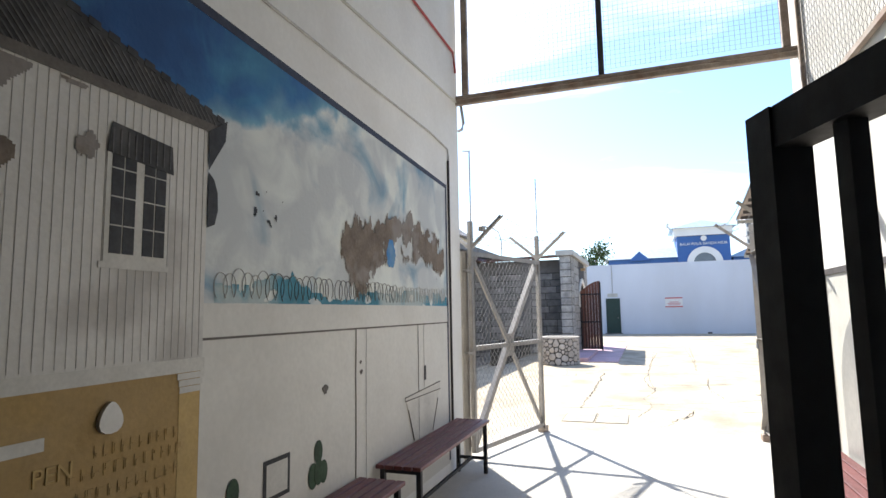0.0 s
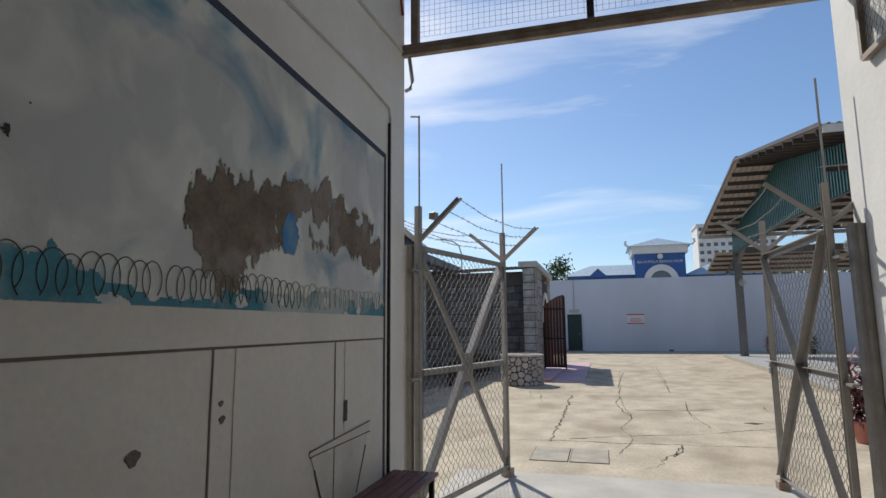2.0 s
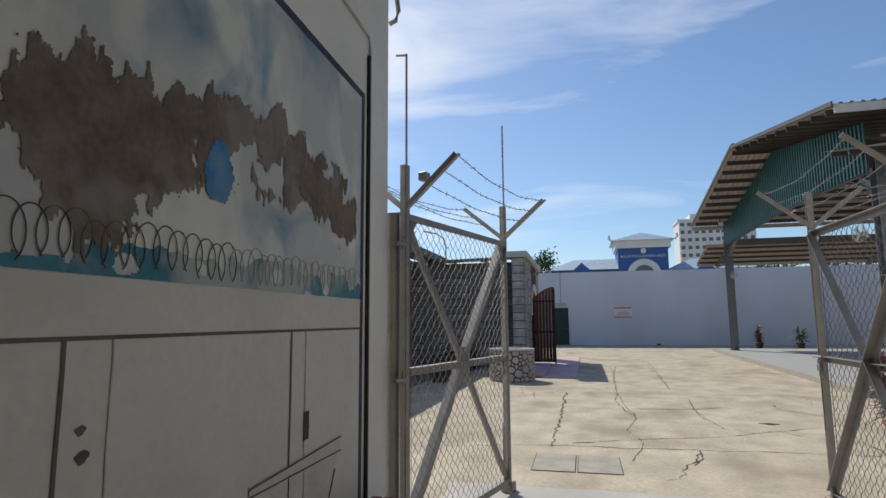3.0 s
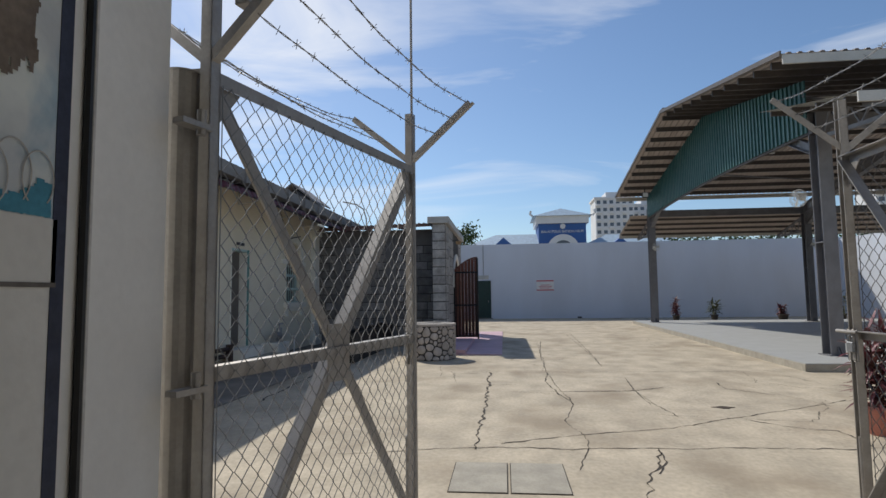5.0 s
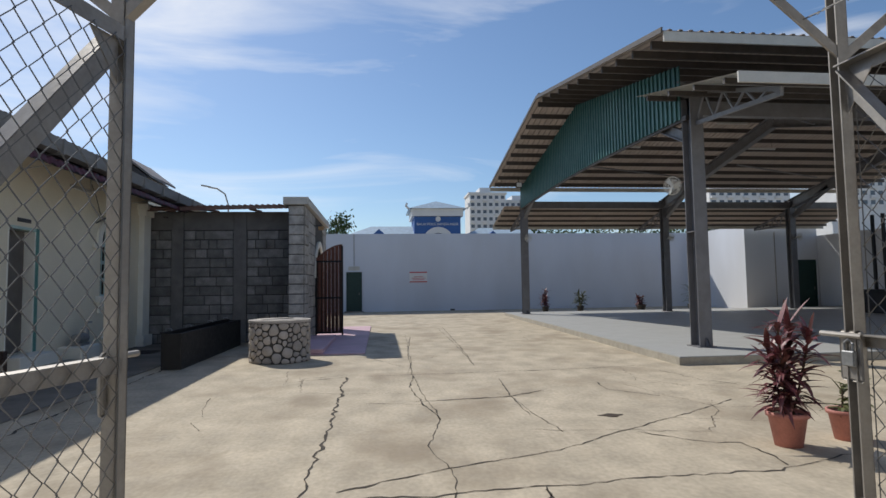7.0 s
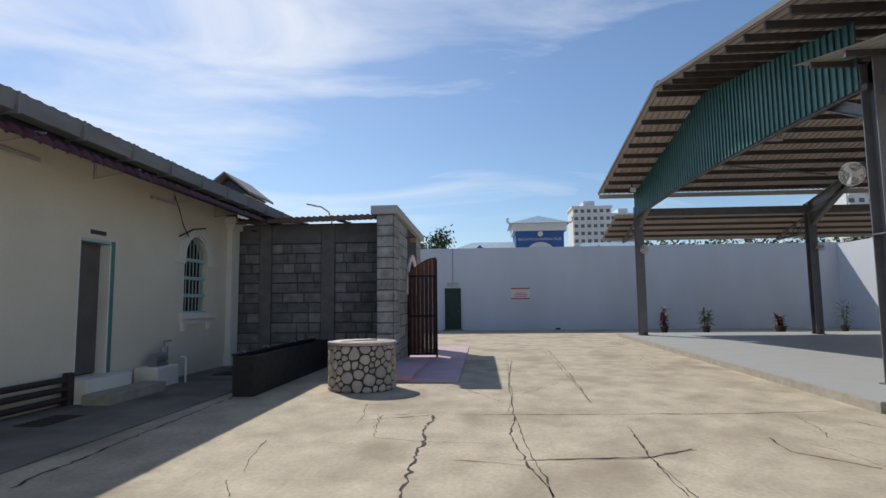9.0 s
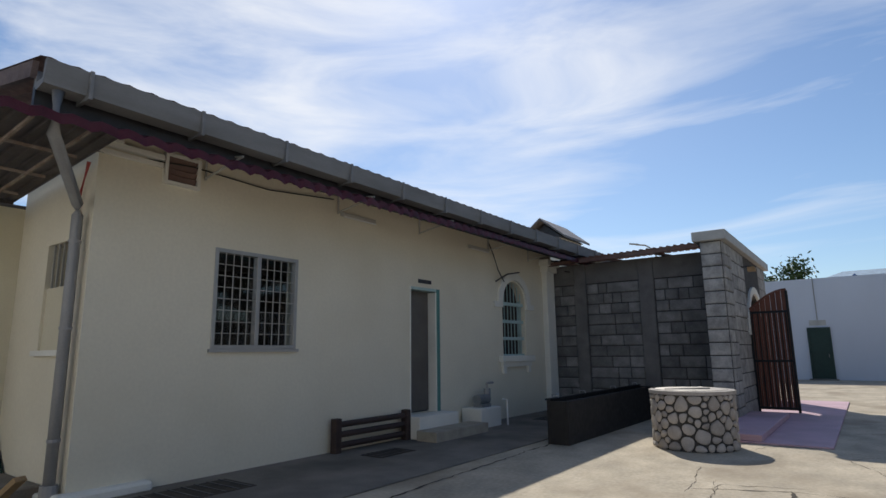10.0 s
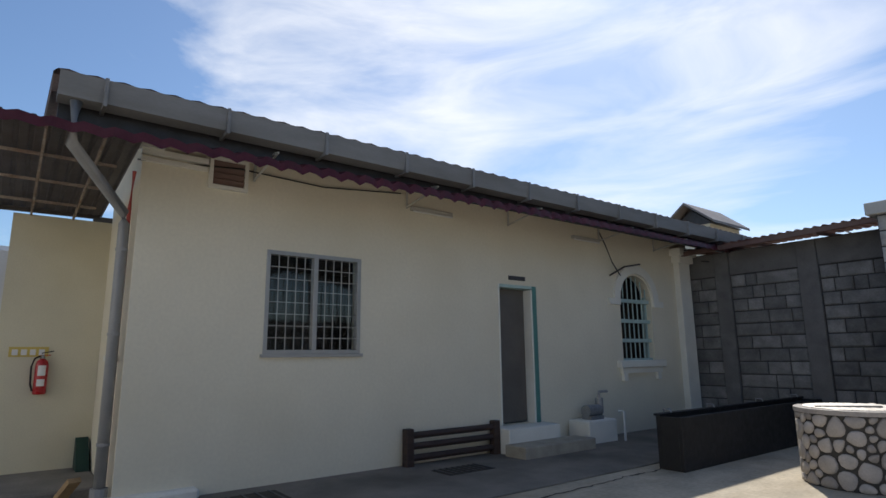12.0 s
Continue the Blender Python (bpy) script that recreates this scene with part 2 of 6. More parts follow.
def thing(name, base, label, category, group="", kind=""):
    """A thing whose parts are built in world metres; its Empty stands at base."""
    ob = new(name)
    ob.location = base
    ob.empty_display_size = 0.1
    ORIGIN[ob] = Vector(base)
    return tagged(ob, label, category, group, kind)


def local_thing(name, m, label, category, group="", kind=""):
    """A thing whose parts are built round its own origin and then posed by m."""
    ob = new(name)
    ob.matrix_world = m
    ob.empty_display_size = 0.1
    ORIGIN[ob] = Vector((0, 0, 0))
    return tagged(ob, label, category, group, kind)


def struct(name, bm, material, label="", category="", smooth=False):
    return tagged(new(name, mesh_of(name, bm, material, smooth)), label, category, "", "structure")


def bx(bm, x0, y0, z0, x1, y1, z1, bevel=0.0):
    vs = [bm.verts.new((x, y, z)) for z in (z0, z1) for x, y in ((x0, y0), (x1, y0), (x1, y1), (x0, y1))]
    fs = [bm.faces.new([vs[i] for i in f]) for f in ((3, 2, 1, 0), (4, 5, 6, 7), (0, 1, 5, 4), (1, 2, 6, 5), (2, 3, 7, 6), (3, 0, 4, 7))]
    if bevel:
        es = list({e for f in fs for e in f.edges})
        bmesh.ops.bevel(bm, geom=es, offset=bevel, segments=1, affect="EDGES")
    return bm


def box(x0, y0, z0, x1, y1, z1, bevel=0.0):
    return bx(bmesh.new(), x0, y0, z0, x1, y1, z1, bevel)


def tube(bm, pts, r, n=8, r2=None, closed=False):
    """A round tube along points, with r at the start and r2 at the end."""
    pts = [Vector(p) for p in pts]
    rings, k = [], len(pts)
    for i, p in enumerate(pts):
        a = pts[(i - 1) % k] if closed else pts[max(i - 1, 0)]
        c = pts[(i + 1) % k] if closed else pts[min(i + 1, k - 1)]
        d = (c - a).normalized()
        up = Vector((0, 0, 1)) if abs(d.z) < 0.9 else Vector((1, 0, 0))
        s = d.cross(up).normalized()
        u = s.cross(d)
        rr = r if r2 is None else r + (r2 - r) * i / max(1, k - 1)
        rings.append([bm.verts.new(p + rr * (math.cos(2 * math.pi * j / n) * s + math.sin(2 * math.pi * j / n) * u)) for j in range(n)])
    for i in range(k if closed else k - 1):
        a, c = rings[i], rings[(i + 1) % k]
        for j in range(n):
            bm.faces.new((a[j], a[(j + 1) % n], c[(j + 1) % n], c[j]))
    if not closed and n > 2:
        bm.faces.new(rings[0][::-1])
        bm.faces.new(rings[-1])
    return bm


def pipe(pts, r, n=8, r2=None, closed=False):
    return tube(bmesh.new(), pts, r, n, r2, closed)


def beam(bm, p, q, w, h, up=(0, 0, 1)):
    """A square-edged bar from p to q, w wide and h deep along up."""
    p, q = Vector(p), Vector(q)
    d = (q - p).normalized()
    u = Vector(up)
    if abs(d.dot(u)) > 0.95:
        u = Vector((0, 1, 0))
    s = d.cross(u).normalized()
    u = s.cross(d)
    c = [s * w / 2 + u * h / 2, -s * w / 2 + u * h / 2, -s * w / 2 - u * h / 2, s * w / 2 - u * h / 2]
    a = [bm.verts.new(p + k) for k in c]
    b = [bm.verts.new(q + k) for k in c]
    for j in range(4):
        bm.faces.new((a[j], b[j], b[(j + 1) % 4], a[(j + 1) % 4]))
    bm.faces.new(a)
    bm.faces.new(b[::-1])
    return bm


def bar(p, q, w, h, up=(0, 0, 1)):
    return beam(bmesh.new(), p, q, w, h, up)


def prism(bm, outline, way):
    """Pushes a flat outline of 3D points along a vector."""
    way = Vector(way)
    a = [bm.verts.new(p) for p in outline]
    b = [bm.verts.new(Vector(p) + way) for p in outline]
    k = len(a)
    bm.faces.new(a[::-1])
    bm.faces.new(b)
    for j in range(k):
        bm.faces.new((a[j], a[(j + 1) % k], b[(j + 1) % k], b[j]))
    bmesh.ops.recalc_face_normals(bm, faces=bm.faces)
    return bm


def pierced(axis, at, thick, u0, u1, z0, z1, holes):
    """A wall of a thickness across an axis, with square openings (u0, z0, u1, z1) right through it."""
    us = sorted({u0, u1, *[h[0] for h in holes], *[h[2] for h in holes]})
    zs = sorted({z0, z1, *[h[1] for h in holes], *[h[3] for h in holes]})
    bm = bmesh.new()
    verts = {}

    def v(i, j, s):
        if (i, j, s) not in verts:
            w = at + s * thick
            verts[i, j, s] = bm.verts.new((w, us[i], zs[j]) if axis == "x" else (us[i], w, zs[j]))
        return verts[i, j, s]

    def solid(i, j):
        if not (0 <= i < len(us) - 1 and 0 <= j < len(zs) - 1):
            return False
        cu, cz = (us[i] + us[i + 1]) / 2, (zs[j] + zs[j + 1]) / 2
        return not any(h[0] < cu < h[2] and h[1] < cz < h[3] for h in holes)

    for i in range(len(us) - 1):
        for j in range(len(zs) - 1):
            if not solid(i, j):
                continue
            for s in (0, 1):
                bm.faces.new([v(i, j, s), v(i + 1, j, s), v(i + 1, j + 1, s), v(i, j + 1, s)])
            for di, dj, a, b in ((-1, 0, (i, j), (i, j + 1)), (1, 0, (i + 1, j), (i + 1, j + 1)), (0, -1, (i, j), (i + 1, j)), (0, 1, (i, j + 1), (i + 1, j + 1))):
                if not solid(i + di, j + dj):
                    bm.faces.new([v(*a, 0), v(*b, 0), v(*b, 1), v(*a, 1)])
    bmesh.ops.recalc_face_normals(bm, faces=bm.faces)
    return bm


def corrugated(p, u, v, pitch, depth, lift):
    """A ribbed sheet from p over the vectors u (across the ribs) and v (along them)."""
    p, u, v, lift = Vector(p), Vector(u), Vector(v), Vector(lift).normalized()
    bm = bmesh.new()
    k = max(2, int(u.length / pitch))
    rows = []
    for i in range(k):
        for f, h in ((0, 0), (0.55, 0), (0.65, 1), (0.9, 1)):
            c = p + u * ((i + f) / k) + lift * depth * h
            rows.append((bm.verts.new(c), bm.verts.new(c + v)))
    c = p + u
    rows.append((bm.verts.new(c), bm.verts.new(c + v)))
    for (a, b), (c, d) in zip(rows, rows[1:]):
        bm.faces.new((a, c, d, b))
    ext = bmesh.ops.solidify(bm, geom=list(bm.faces), thickness=0.004)
    return bm


# ---- ground and large structure ----
bm = bmesh.new()
N = 40
bmesh.ops.create_grid(bm, x_segments=N, y_segments=N, size=1500)
struct("ground", bm, M_GROUND, "sun-bleached cracked tan concrete yard", "ground")
struct("floor_passage", box(-2.18, -3.0, 0.0, 1.3, 8.35, 0.006), M_PASSAGE, "worn pale grey concrete passage floor", "floor")
struct("pavement_apron", box(-7.0, 3.0, 0.0, -4.95, 22.25, 0.02, 0.006), M_APRON, "damp stained grey concrete strip along the house", "pavement")
struct("pavement_side", box(-12.5, 3.0, 0.0, -7.55, 11.25, 0.14, 0.02), M_APRON, "brownish concrete beside the house", "pavement")
struct("floor_canopy_slab", prism(bmesh.new(), [(4.5, 15.85, 0.0), (22.8, 15.85, 0.0), (22.8, 33.2, 0.0), (5.2, 33.2, 0.0)], (0, 0, 0.15)), M_SLAB, "grey painted raised concrete slab under the canopy", "floor")

struct("trim_slab_edge", prism(bmesh.new(), [(4.485, 15.835, 0.0), (22.7, 15.835, 0.0), (22.7, 15.848, 0.0), (4.499, 15.848, 0.0), (5.198, 33.19, 0.0), (5.184, 33.19, 0.0)], (0, 0, 0.135)), M_HATCH, "raw tan concrete edge of the canopy slab", "trim")

# passage walls
struct("wall_mural", box(-2.5, -3.0, 0.0, -2.18, 6.38, 6.6), M_WHITE, "white plaster wall with a painted mural", "wall")
struct("wall_passage_east", box(1.3, -3.0, 0.0, 1.6, 6.62, 6.6), M_WHITE, "sunlit rough white plaster wall", "wall")
# unseen back wall and added ceiling, dark grey to cut light in the passage
struct("wall_passage_back", box(-2.5, -3.3, 0.0, 1.6, -3.0, 6.6), M_RENDER, "unseen back wall, coloured dark to dim the passage", "wall")
struct("ceiling_passage", box(-2.5, -3.3, 6.6, 1.6, 6.44, 6.8), M_RENDER, "unseen dark ceiling slab added to shade the passage", "ceiling")
struct("wall_west_block", box(-12.0, 3.0, 0.0, -2.5, 3.25, 6.2), M_WHITE, "plain white wall", "wall")
struct("wall_east_block", box(1.6, 4.6, 0.0, 23.0, 4.85, 5.0), M_WHITE, "plain white wall", "wall")

# far walls
struct("wall_north", box(-20.0, 40.0, 0.0, 23.1, 40.35, 4.6), M_FARWALL, "tall white painted perimeter wall", "wall")
struct("wall_north_return", box(18.6, 34.5, 0.0, 18.9, 40.0, 4.5), M_FARWALL, "white perimeter wall, sunlit side", "wall")
struct("wall_north_east", box(18.9, 34.5, 0.0, 22.8, 34.8, 4.5), M_FARWALL, "white perimeter wall in shade", "wall")
struct("wall_east", box(22.8, 4.85, 0.0, 23.1, 40.0, 3.9), M_FARWALL, "white perimeter wall", "wall")
struct("wall_west", box(-20.3, 3.0, 0.0, -20.0, 40.35, 4.6), M_FARWALL, "plain white wall", "wall")

# house walls
HX = -7.0
struct("wall_house_front", pierced("x", HX, -0.22, 11.25, 22.3, 0.0, 4.0, [(12.69, 1.5, 13.99, 2.76), (16.5, 0.38, 17.36, 2.6), (19.72, 1.33, 20.77, 3.02)]),
       M_HOUSE, "cream plaster house wall in shade", "wall")
struct("wall_house_side", pierced("y", 11.25, 0.2, -9.0, HX - 0.22, 0.0, 4.0, [(-8.1, 1.5, -7.4, 2.7)]), M_HOUSE, "cream plaster side wall", "wall")
# inside surfaces: the room's dimness comes from their dark colour
struct("wall_house_back", box(-12.2, 11.3, 0.0, -12.0, 22.3, 4.0), M_ROOM, "inside wall coloured dark for room shade", "wall")
struct("wall_house_north", box(-12.0, 22.1, 0.0, HX - 0.22, 22.3, 4.0), M_ROOM, "inside wall coloured dark for room shade", "wall")
struct("floor_house", box(-12.0, 11.46, 0.3, HX - 0.22, 22.1, 0.36), M_ROOM, "house floor coloured dark for room shade", "floor")
struct("ceiling_house", box(-12.0, 11.46, 3.3, HX - 0.22, 22.1, 3.4), M_ROOM, "house ceiling coloured dark for room shade", "ceiling")
struct("wall_extension", box(-9.3, 10.17, 0.0, -9.0, 11.25, 3.28), M_YELLOW, "yellowed plaster wall beside the house", "wall")
struct("wall_back_lane", box(-13.2, 3.25, 0.0, -13.0, 10.9, 3.4), M_WHITE, "whitewashed brick wall", "wall")

# arch over the barred window: corner fillers and a moulded hood
bm = bmesh.new()
yc, zc, rw = 20.245, 2.52, 0.525
for sgn in (-1, 1):
    arc = [(HX, yc + sgn * rw * math.cos(a), zc + rw * 0.95 * math.sin(a)) for a in [k * math.pi / 16 for k in range(9)]]
    prism(bm, [(HX, yc + sgn * rw, 3.02)] + arc, (-0.22, 0, 0))
struct("wall_arch_infill", bm, M_HOUSE, "plaster corners of the arched window", "wall")
bm = bmesh.new()
for k in range(14):
    a0, a1 = math.pi * k / 14, math.pi * (k + 1) / 14
    q = []
    for r in (0.56, 0.74):
        q.append([(HX, yc + r * math.cos(a), zc + r * 0.95 * math.sin(a)) for a in (a0, a1)])
    prism(bm, [q[0][0], q[0][1], q[1][1], q[1][0]], (0.05, 0, 0))
bx(bm, HX, yc - 0.9, zc - 0.12, HX + 0.05, yc - 0.56, zc + 0.0)
bx(bm, HX, yc + 0.56, zc - 0.12, HX + 0.05, yc + 0.9, zc + 0.0)
struct("trim_arch_hood", bm, M_HOUSE_TRIM, "raised plaster hood round the arched window", "trim")
bm = box(HX, yc - 0.75, 1.2, HX + 0.12, yc + 0.75, 1.34, 0.015)
bx(bm, HX, yc - 0.66, 1.1, HX + 0.07, yc + 0.66, 1.2)
bx(bm, HX, yc - 0.62, 0.96, HX + 0.06, yc - 0.5, 1.12)
bx(bm, HX, yc + 0.5, 0.96, HX + 0.06, yc + 0.62, 1.12)
struct("trim_arch_sill", bm, M_HOUSE_TRIM, "moulded plaster sill on small corbels", "trim")
bm = box(HX, 21.72, 0.0, HX + 0.14, 22.15, 3.55, 0.01)
bx(bm, HX, 21.66, 3.4, HX + 0.2, 22.2, 3.55)
bx(bm, HX, 21.6, 3.55, HX + 0.26, 22.25, 3.7)
bx(bm, HX, 21.66, 0.0, HX + 0.2, 22.2, 0.3)
struct("trim_pilaster", bm, M_HOUSE_TRIM, "plaster pilaster with a moulded cap", "trim")
bm = box(HX - 0.05, 11.12, 0.0, HX + 0.14, 12.05, 0.12, 0.03)
bx(bm, HX - 0.4, 11.11, 0.0, HX - 0.06, 11.24, 0.1, 0.02)
struct("trim_plinth", bm, M_HOUSE_TRIM, "rounded plaster plinth at the house corner", "trim")
bm = bmesh.new()
bx(bm, HX, 11.23, 3.60, HX + 0.05, 11.93, 3.65)
bx(bm, HX, 11.23, 3.68, HX + 0.08, 11.93, 3.74)
bx(bm, HX - 0.02, 11.17, 3.74, HX + 0.12, 11.45, 4.0)
struct("trim_cornice", bm, M_HOUSE_TRIM, "short moulded cornice at the house corner", "trim")

# house roof: tiled slope, gutter, maroon eave sheet
roof = thing("house_roof", (-6.5, 10.4, 4.1), "low tiled roof with a long grey gutter", "roof", kind="structure")
roof.location.z -= 0.07
bm = bmesh.new()
SL = 0.2
k = 62
for i in range(k):
    y0 = 10.35 + i * 14.2 / k
    w = 14.2 / k
    cs = []
    for j in range(5):
        a = math.pi * j / 4
        cs.append((y0 + w * (0.5 - 0.5 * math.cos(a)), 0.05 * math.sin(a)))
    for r in range(2):
        xa, xb = -6.2 - r * 2.6, -6.2 - (r + 1) * 2.6
        za, zb = 4.12 + SL * r * 2.6, 4.12 + SL * (r + 1) * 2.6
        lo = [bm.verts.new((xa, y, za + h)) for y, h in cs]
        hi = [bm.verts.new((xb, y, zb + h)) for y, h in cs]
        for j in range(4):
            bm.faces.new((lo[j], lo[j + 1], hi[j + 1], hi[j]))
bmesh.ops.solidify(bm, geom=list(bm.faces), thickness=0.015)
part("tiles", bm, M_TILE, roof, "weathered brown-grey roof tiles", kind="stuff")
bm = bmesh.new()
prism(bm, [(-6.33, 10.4, 4.06), (-6.33, 10.4, 3.9), (-6.27, 10.4, 3.85), (-6.12, 10.4, 3.88), (-6.08, 10.4, 4.10), (-6.13, 10.4, 4.10), (-6.15, 10.4, 3.93), (-6.29, 10.4, 3.93)], (0, 14.1, 0))
part("gutter", bm, M_GUTTER, roof, "stained grey box gutter")
for i in range(13):
    y = 10.75 + i * 1.12
    part("gutter_joint", box(-6.35, y, 3.835, -6.065, y + 0.035, 4.115, 0.004), M_GUTTER, roof)
part("fascia", box(-6.42, 10.42, 3.72, -6.36, 24.5, 4.06), M_DARKSTEEL, roof)
part("verge_board", bar((-6.3, 10.38, 4.05), (-8.6, 10.38, 4.5), 0.05, 0.16), M_TILE, roof)

aw = thing("eave_awning", (-6.5, 10.0, 3.6), "maroon tile-pattern metal awning under the gutter", "awning")
bm = bmesh.new()
rows = []
k = 170
for i in range(k + 1):
    y = 9.9 + 13.5 * i / k
    h = 0.022 * math.sin(2 * math.pi * y / 0.24) + 0.01 * math.sin(2 * math.pi * y / 0.12 + 1)
    h -= 0.1 * max(0.0, 1 - (y - 9.9) / 8)
    jit = 0.02 * noise.noise((y * 1.5, 0, 0))
    rows.append([bm.verts.new((-5.98 + jit, y, 3.53 + h)), bm.verts.new((-6.0 + jit, y, 3.63 + h)), bm.verts.new((-6.45, y, 3.73 + h * 0.6)), bm.verts.new((-7.0, y, 3.9 + h * 0.6))])
for a, b in zip(rows, rows[1:]):
    for j in range(3):
        bm.faces.new((a[j], b[j], b[j + 1], a[j + 1]))
bmesh.ops.solidify(bm, geom=list(bm.faces), thickness=0.006)
part("sheet", bm, M_MAROON, aw)
for y in (12.48, 14.72, 16.75, 19.15, 20.97):
    part("bracket", tube(tube(tube(bmesh.new(), [(-6.97, y, 3.88), (-6.97, y, 3.58)], 0.016, 6), [(-6.97, y, 3.6), (-6.2, y, 3.72)], 0.014, 6), [(-6.97, y, 3.85), (-6.2, y, 3.72)], 0.012, 6), M_FASCIA, aw)
bm = corrugated((-6.1, 9.92, 3.55), (0, 1.2, 0), (-2.95, 0, -0.2), 0.12, 0.02, (0, 0, 1))
part("side_sheet", bm, M_CORR, aw, "grey corrugated sheet seen from below")
for x in (-6.9, -7.7, -8.5):
    z = 3.51 + (x + 6.1) * 0.068
    part("rafter", bar((x, 9.86, z), (x, 11.0, z), 0.025, 0.03), M_RUST, aw)
for y in (9.95, 10.35, 10.8):
    part("rafter", bar((-6.1, y, 3.47), (-9.0, y, 3.28), 0.025, 0.03), M_RUST, aw)
part("rafter", bar((-8.98, 9.7, 3.32), (-8.98, 11.1, 3.34), 0.05, 0.05), M_PURLIN, aw)

# small gabled roof behind the house roof
gab = thing("roof_gable", (-9.5, 24.0, 4.2), "small grey gabled roof behind the house", "roof")
bm = bmesh.new()
prism(bm, [(-10.6, 28.0, 5.6), (-9.9, 28.0, 6.15), (-9.2, 28.0, 5.6)], (0, 2, 0))
part("gable", bm, M_DARKSTEEL, gab)
bm = bmesh.new()
for s in (-1, 1):
    prism(bm, [(-9.9, 27.6, 6.35), (-9.9 + s * 0.95, 27.6, 5.6), (-9.9 + s * 0.95, 27.6, 5.52), (-9.9, 27.6, 6.27)], (0, 2.4, 0))
part("slope", bm, M_CORR, gab)
part("support", box(-10.5, 28.05, 0.0, -9.3, 30.0, 5.6), M_HOUSE, gab)

# ---- mesh screen over the passage mouth ----
def grid_wire(bm, axis, at, u0, u1, z0, z1, step, r):
    P = (lambda u, z: (at, u, z)) if axis == "x" else (lambda u, z: (u, at, z))
    u = u0
    while u <= u1:
        tube(bm, [P(u, z0), P(u, z1)], r, 3)
        u += step
    z = z0
    while z <= z1:
        tube(bm, [P(u0, z), P(u1, z)], r, 3)
        z += step
    return bm


scr = thing("mesh_screen", (-0.45, 6.35, 3.95), "steel mesh screen above a rusty crossbar", "screen", kind="structure")
scr.location.z += 0.1
part("crossbar", box(-2.18, 6.31, 3.93, 1.3, 6.375, 3.985, 0.006), M_RUST, scr, "rusty double steel crossbar")
part("crossbar", box(-2.18, 6.33, 4.0, 1.3, 6.37, 4.045, 0.004), M_RUST, scr)
part("upright", box(-2.1, 6.32, 4.045, -2.03, 6.39, 6.6, 0.004), M_RUST, scr)
part("upright", box(-0.56, 6.32, 4.045, -0.5, 6.39, 6.6, 0.004), M_DARKSTEEL, scr)
part("upright", box(1.18, 6.32, 4.045, 1.25, 6.39, 6.6, 0.004), M_RUST, scr)
part("wire_mesh", grid_wire(bmesh.new(), "y", 6.345, -2.03, 1.18, 4.1, 6.6, 0.05, 0.0016), M_WIRE, scr, kind="stuff")


def chain_link(w, h, u0, z0, pitch, r, y=0.0):
    """Interlocked zigzag wires that fill a w by h panel."""
    bm = bmesh.new()
    n = int(round(w / pitch))
    p = w / n
    m = int(round(h / (p * 0.52)))
    q = h / m
    for i in range(n + 1):
        for s in (0, 1):
            pts = []
            for j in range(m + 1):
                u = u0 + (i + (0.5 if j % 2 else 0.0) if s == 0 else i - (0.5 if j % 2 else 0.0)) * p
                u = min(max(u, u0), u0 + w)
                pts.append((u, y + (0.003 if s else -0.003), z0 + j * q))
            tube(bm, pts, r, 3)
    return bm


sp = local_thing("mesh_panel", Matrix.Translation((1.27, 6.1, 3.42)) @ pose(0, 0, 0, 0, 0, -90), "dark framed chain-link panel on the wall", "panel")
part("mesh", chain_link(7.0, 2.6, 0.0, 0.0, 0.07, 0.002), M_DARKSTEEL, sp, kind="stuff")
for a, b in (((0, 0, 0), (7, 0, 0)), ((0, 0, 0), (0, 0, 2.6)), ((2.4, 0, 0), (2.4, 0, 2.6))):
    part("frame_bar", bar(a, b, 0.04, 0.04), M_RUST, sp)

# ---- yard gates ----
def angle_bar(p, q, w=0.045, t=0.006, side=1):
    """An L-section steel bar between two points of the leaf's plane."""
    bm = bmesh.new()
    p, q = Vector(p), Vector(q)
    d = (q - p).normalized()
    nrm = Vector((0, 1, 0))
    s = d.cross(nrm).normalized() * side
    beam(bm, p + nrm * 0.0, q + nrm * 0.0, t, w, tuple(s) if abs(d.dot(s)) < 0.9 else (0, 0, 1))
    o = s * (w / 2)
    beam(bm, p + o + nrm * w / 2, q + o + nrm * w / 2, t, w, (0, 1, 0))
    return bm


def wire_between(bm, p, q, sag, r=0.0022, barb=0.11, seed=1):
    rnd = random.Random(seed)
    p, q = Vector(p), Vector(q)
    k = 22
    for strand in (0, 1):
        pts = []
        for i in range(k * 3 + 1):
            f = i / (k * 3)
            c = p.lerp(q, f) - Vector((0, 0, sag * 4 * f * (1 - f)))
            a = f * 60 + strand * math.pi
            pts.append(c + Vector((0, math.cos(a), math.sin(a))) * 0.0025 + Vector((0, 0, 0.004 * math.sin(f * 17 + seed))))
        tube(bm, pts, r, 3)
    n = int((q - p).length / barb)
    for i in range(1, n):
        f = i / n
        c = p.lerp(q, f) - Vector((0, 0, sag * 4 * f * (1 - f))) + Vector((0, 0, 0.004 * math.sin(f * 17 + seed)))
        for j in range(2):
            d = Vector((rnd.uniform(-0.4, 0.4), rnd.uniform(-1, 1), rnd.uniform(-1, 1))).normalized() * 0.02
            tube(bm, [c - d, c + d], 0.0016, 3)
    return bm


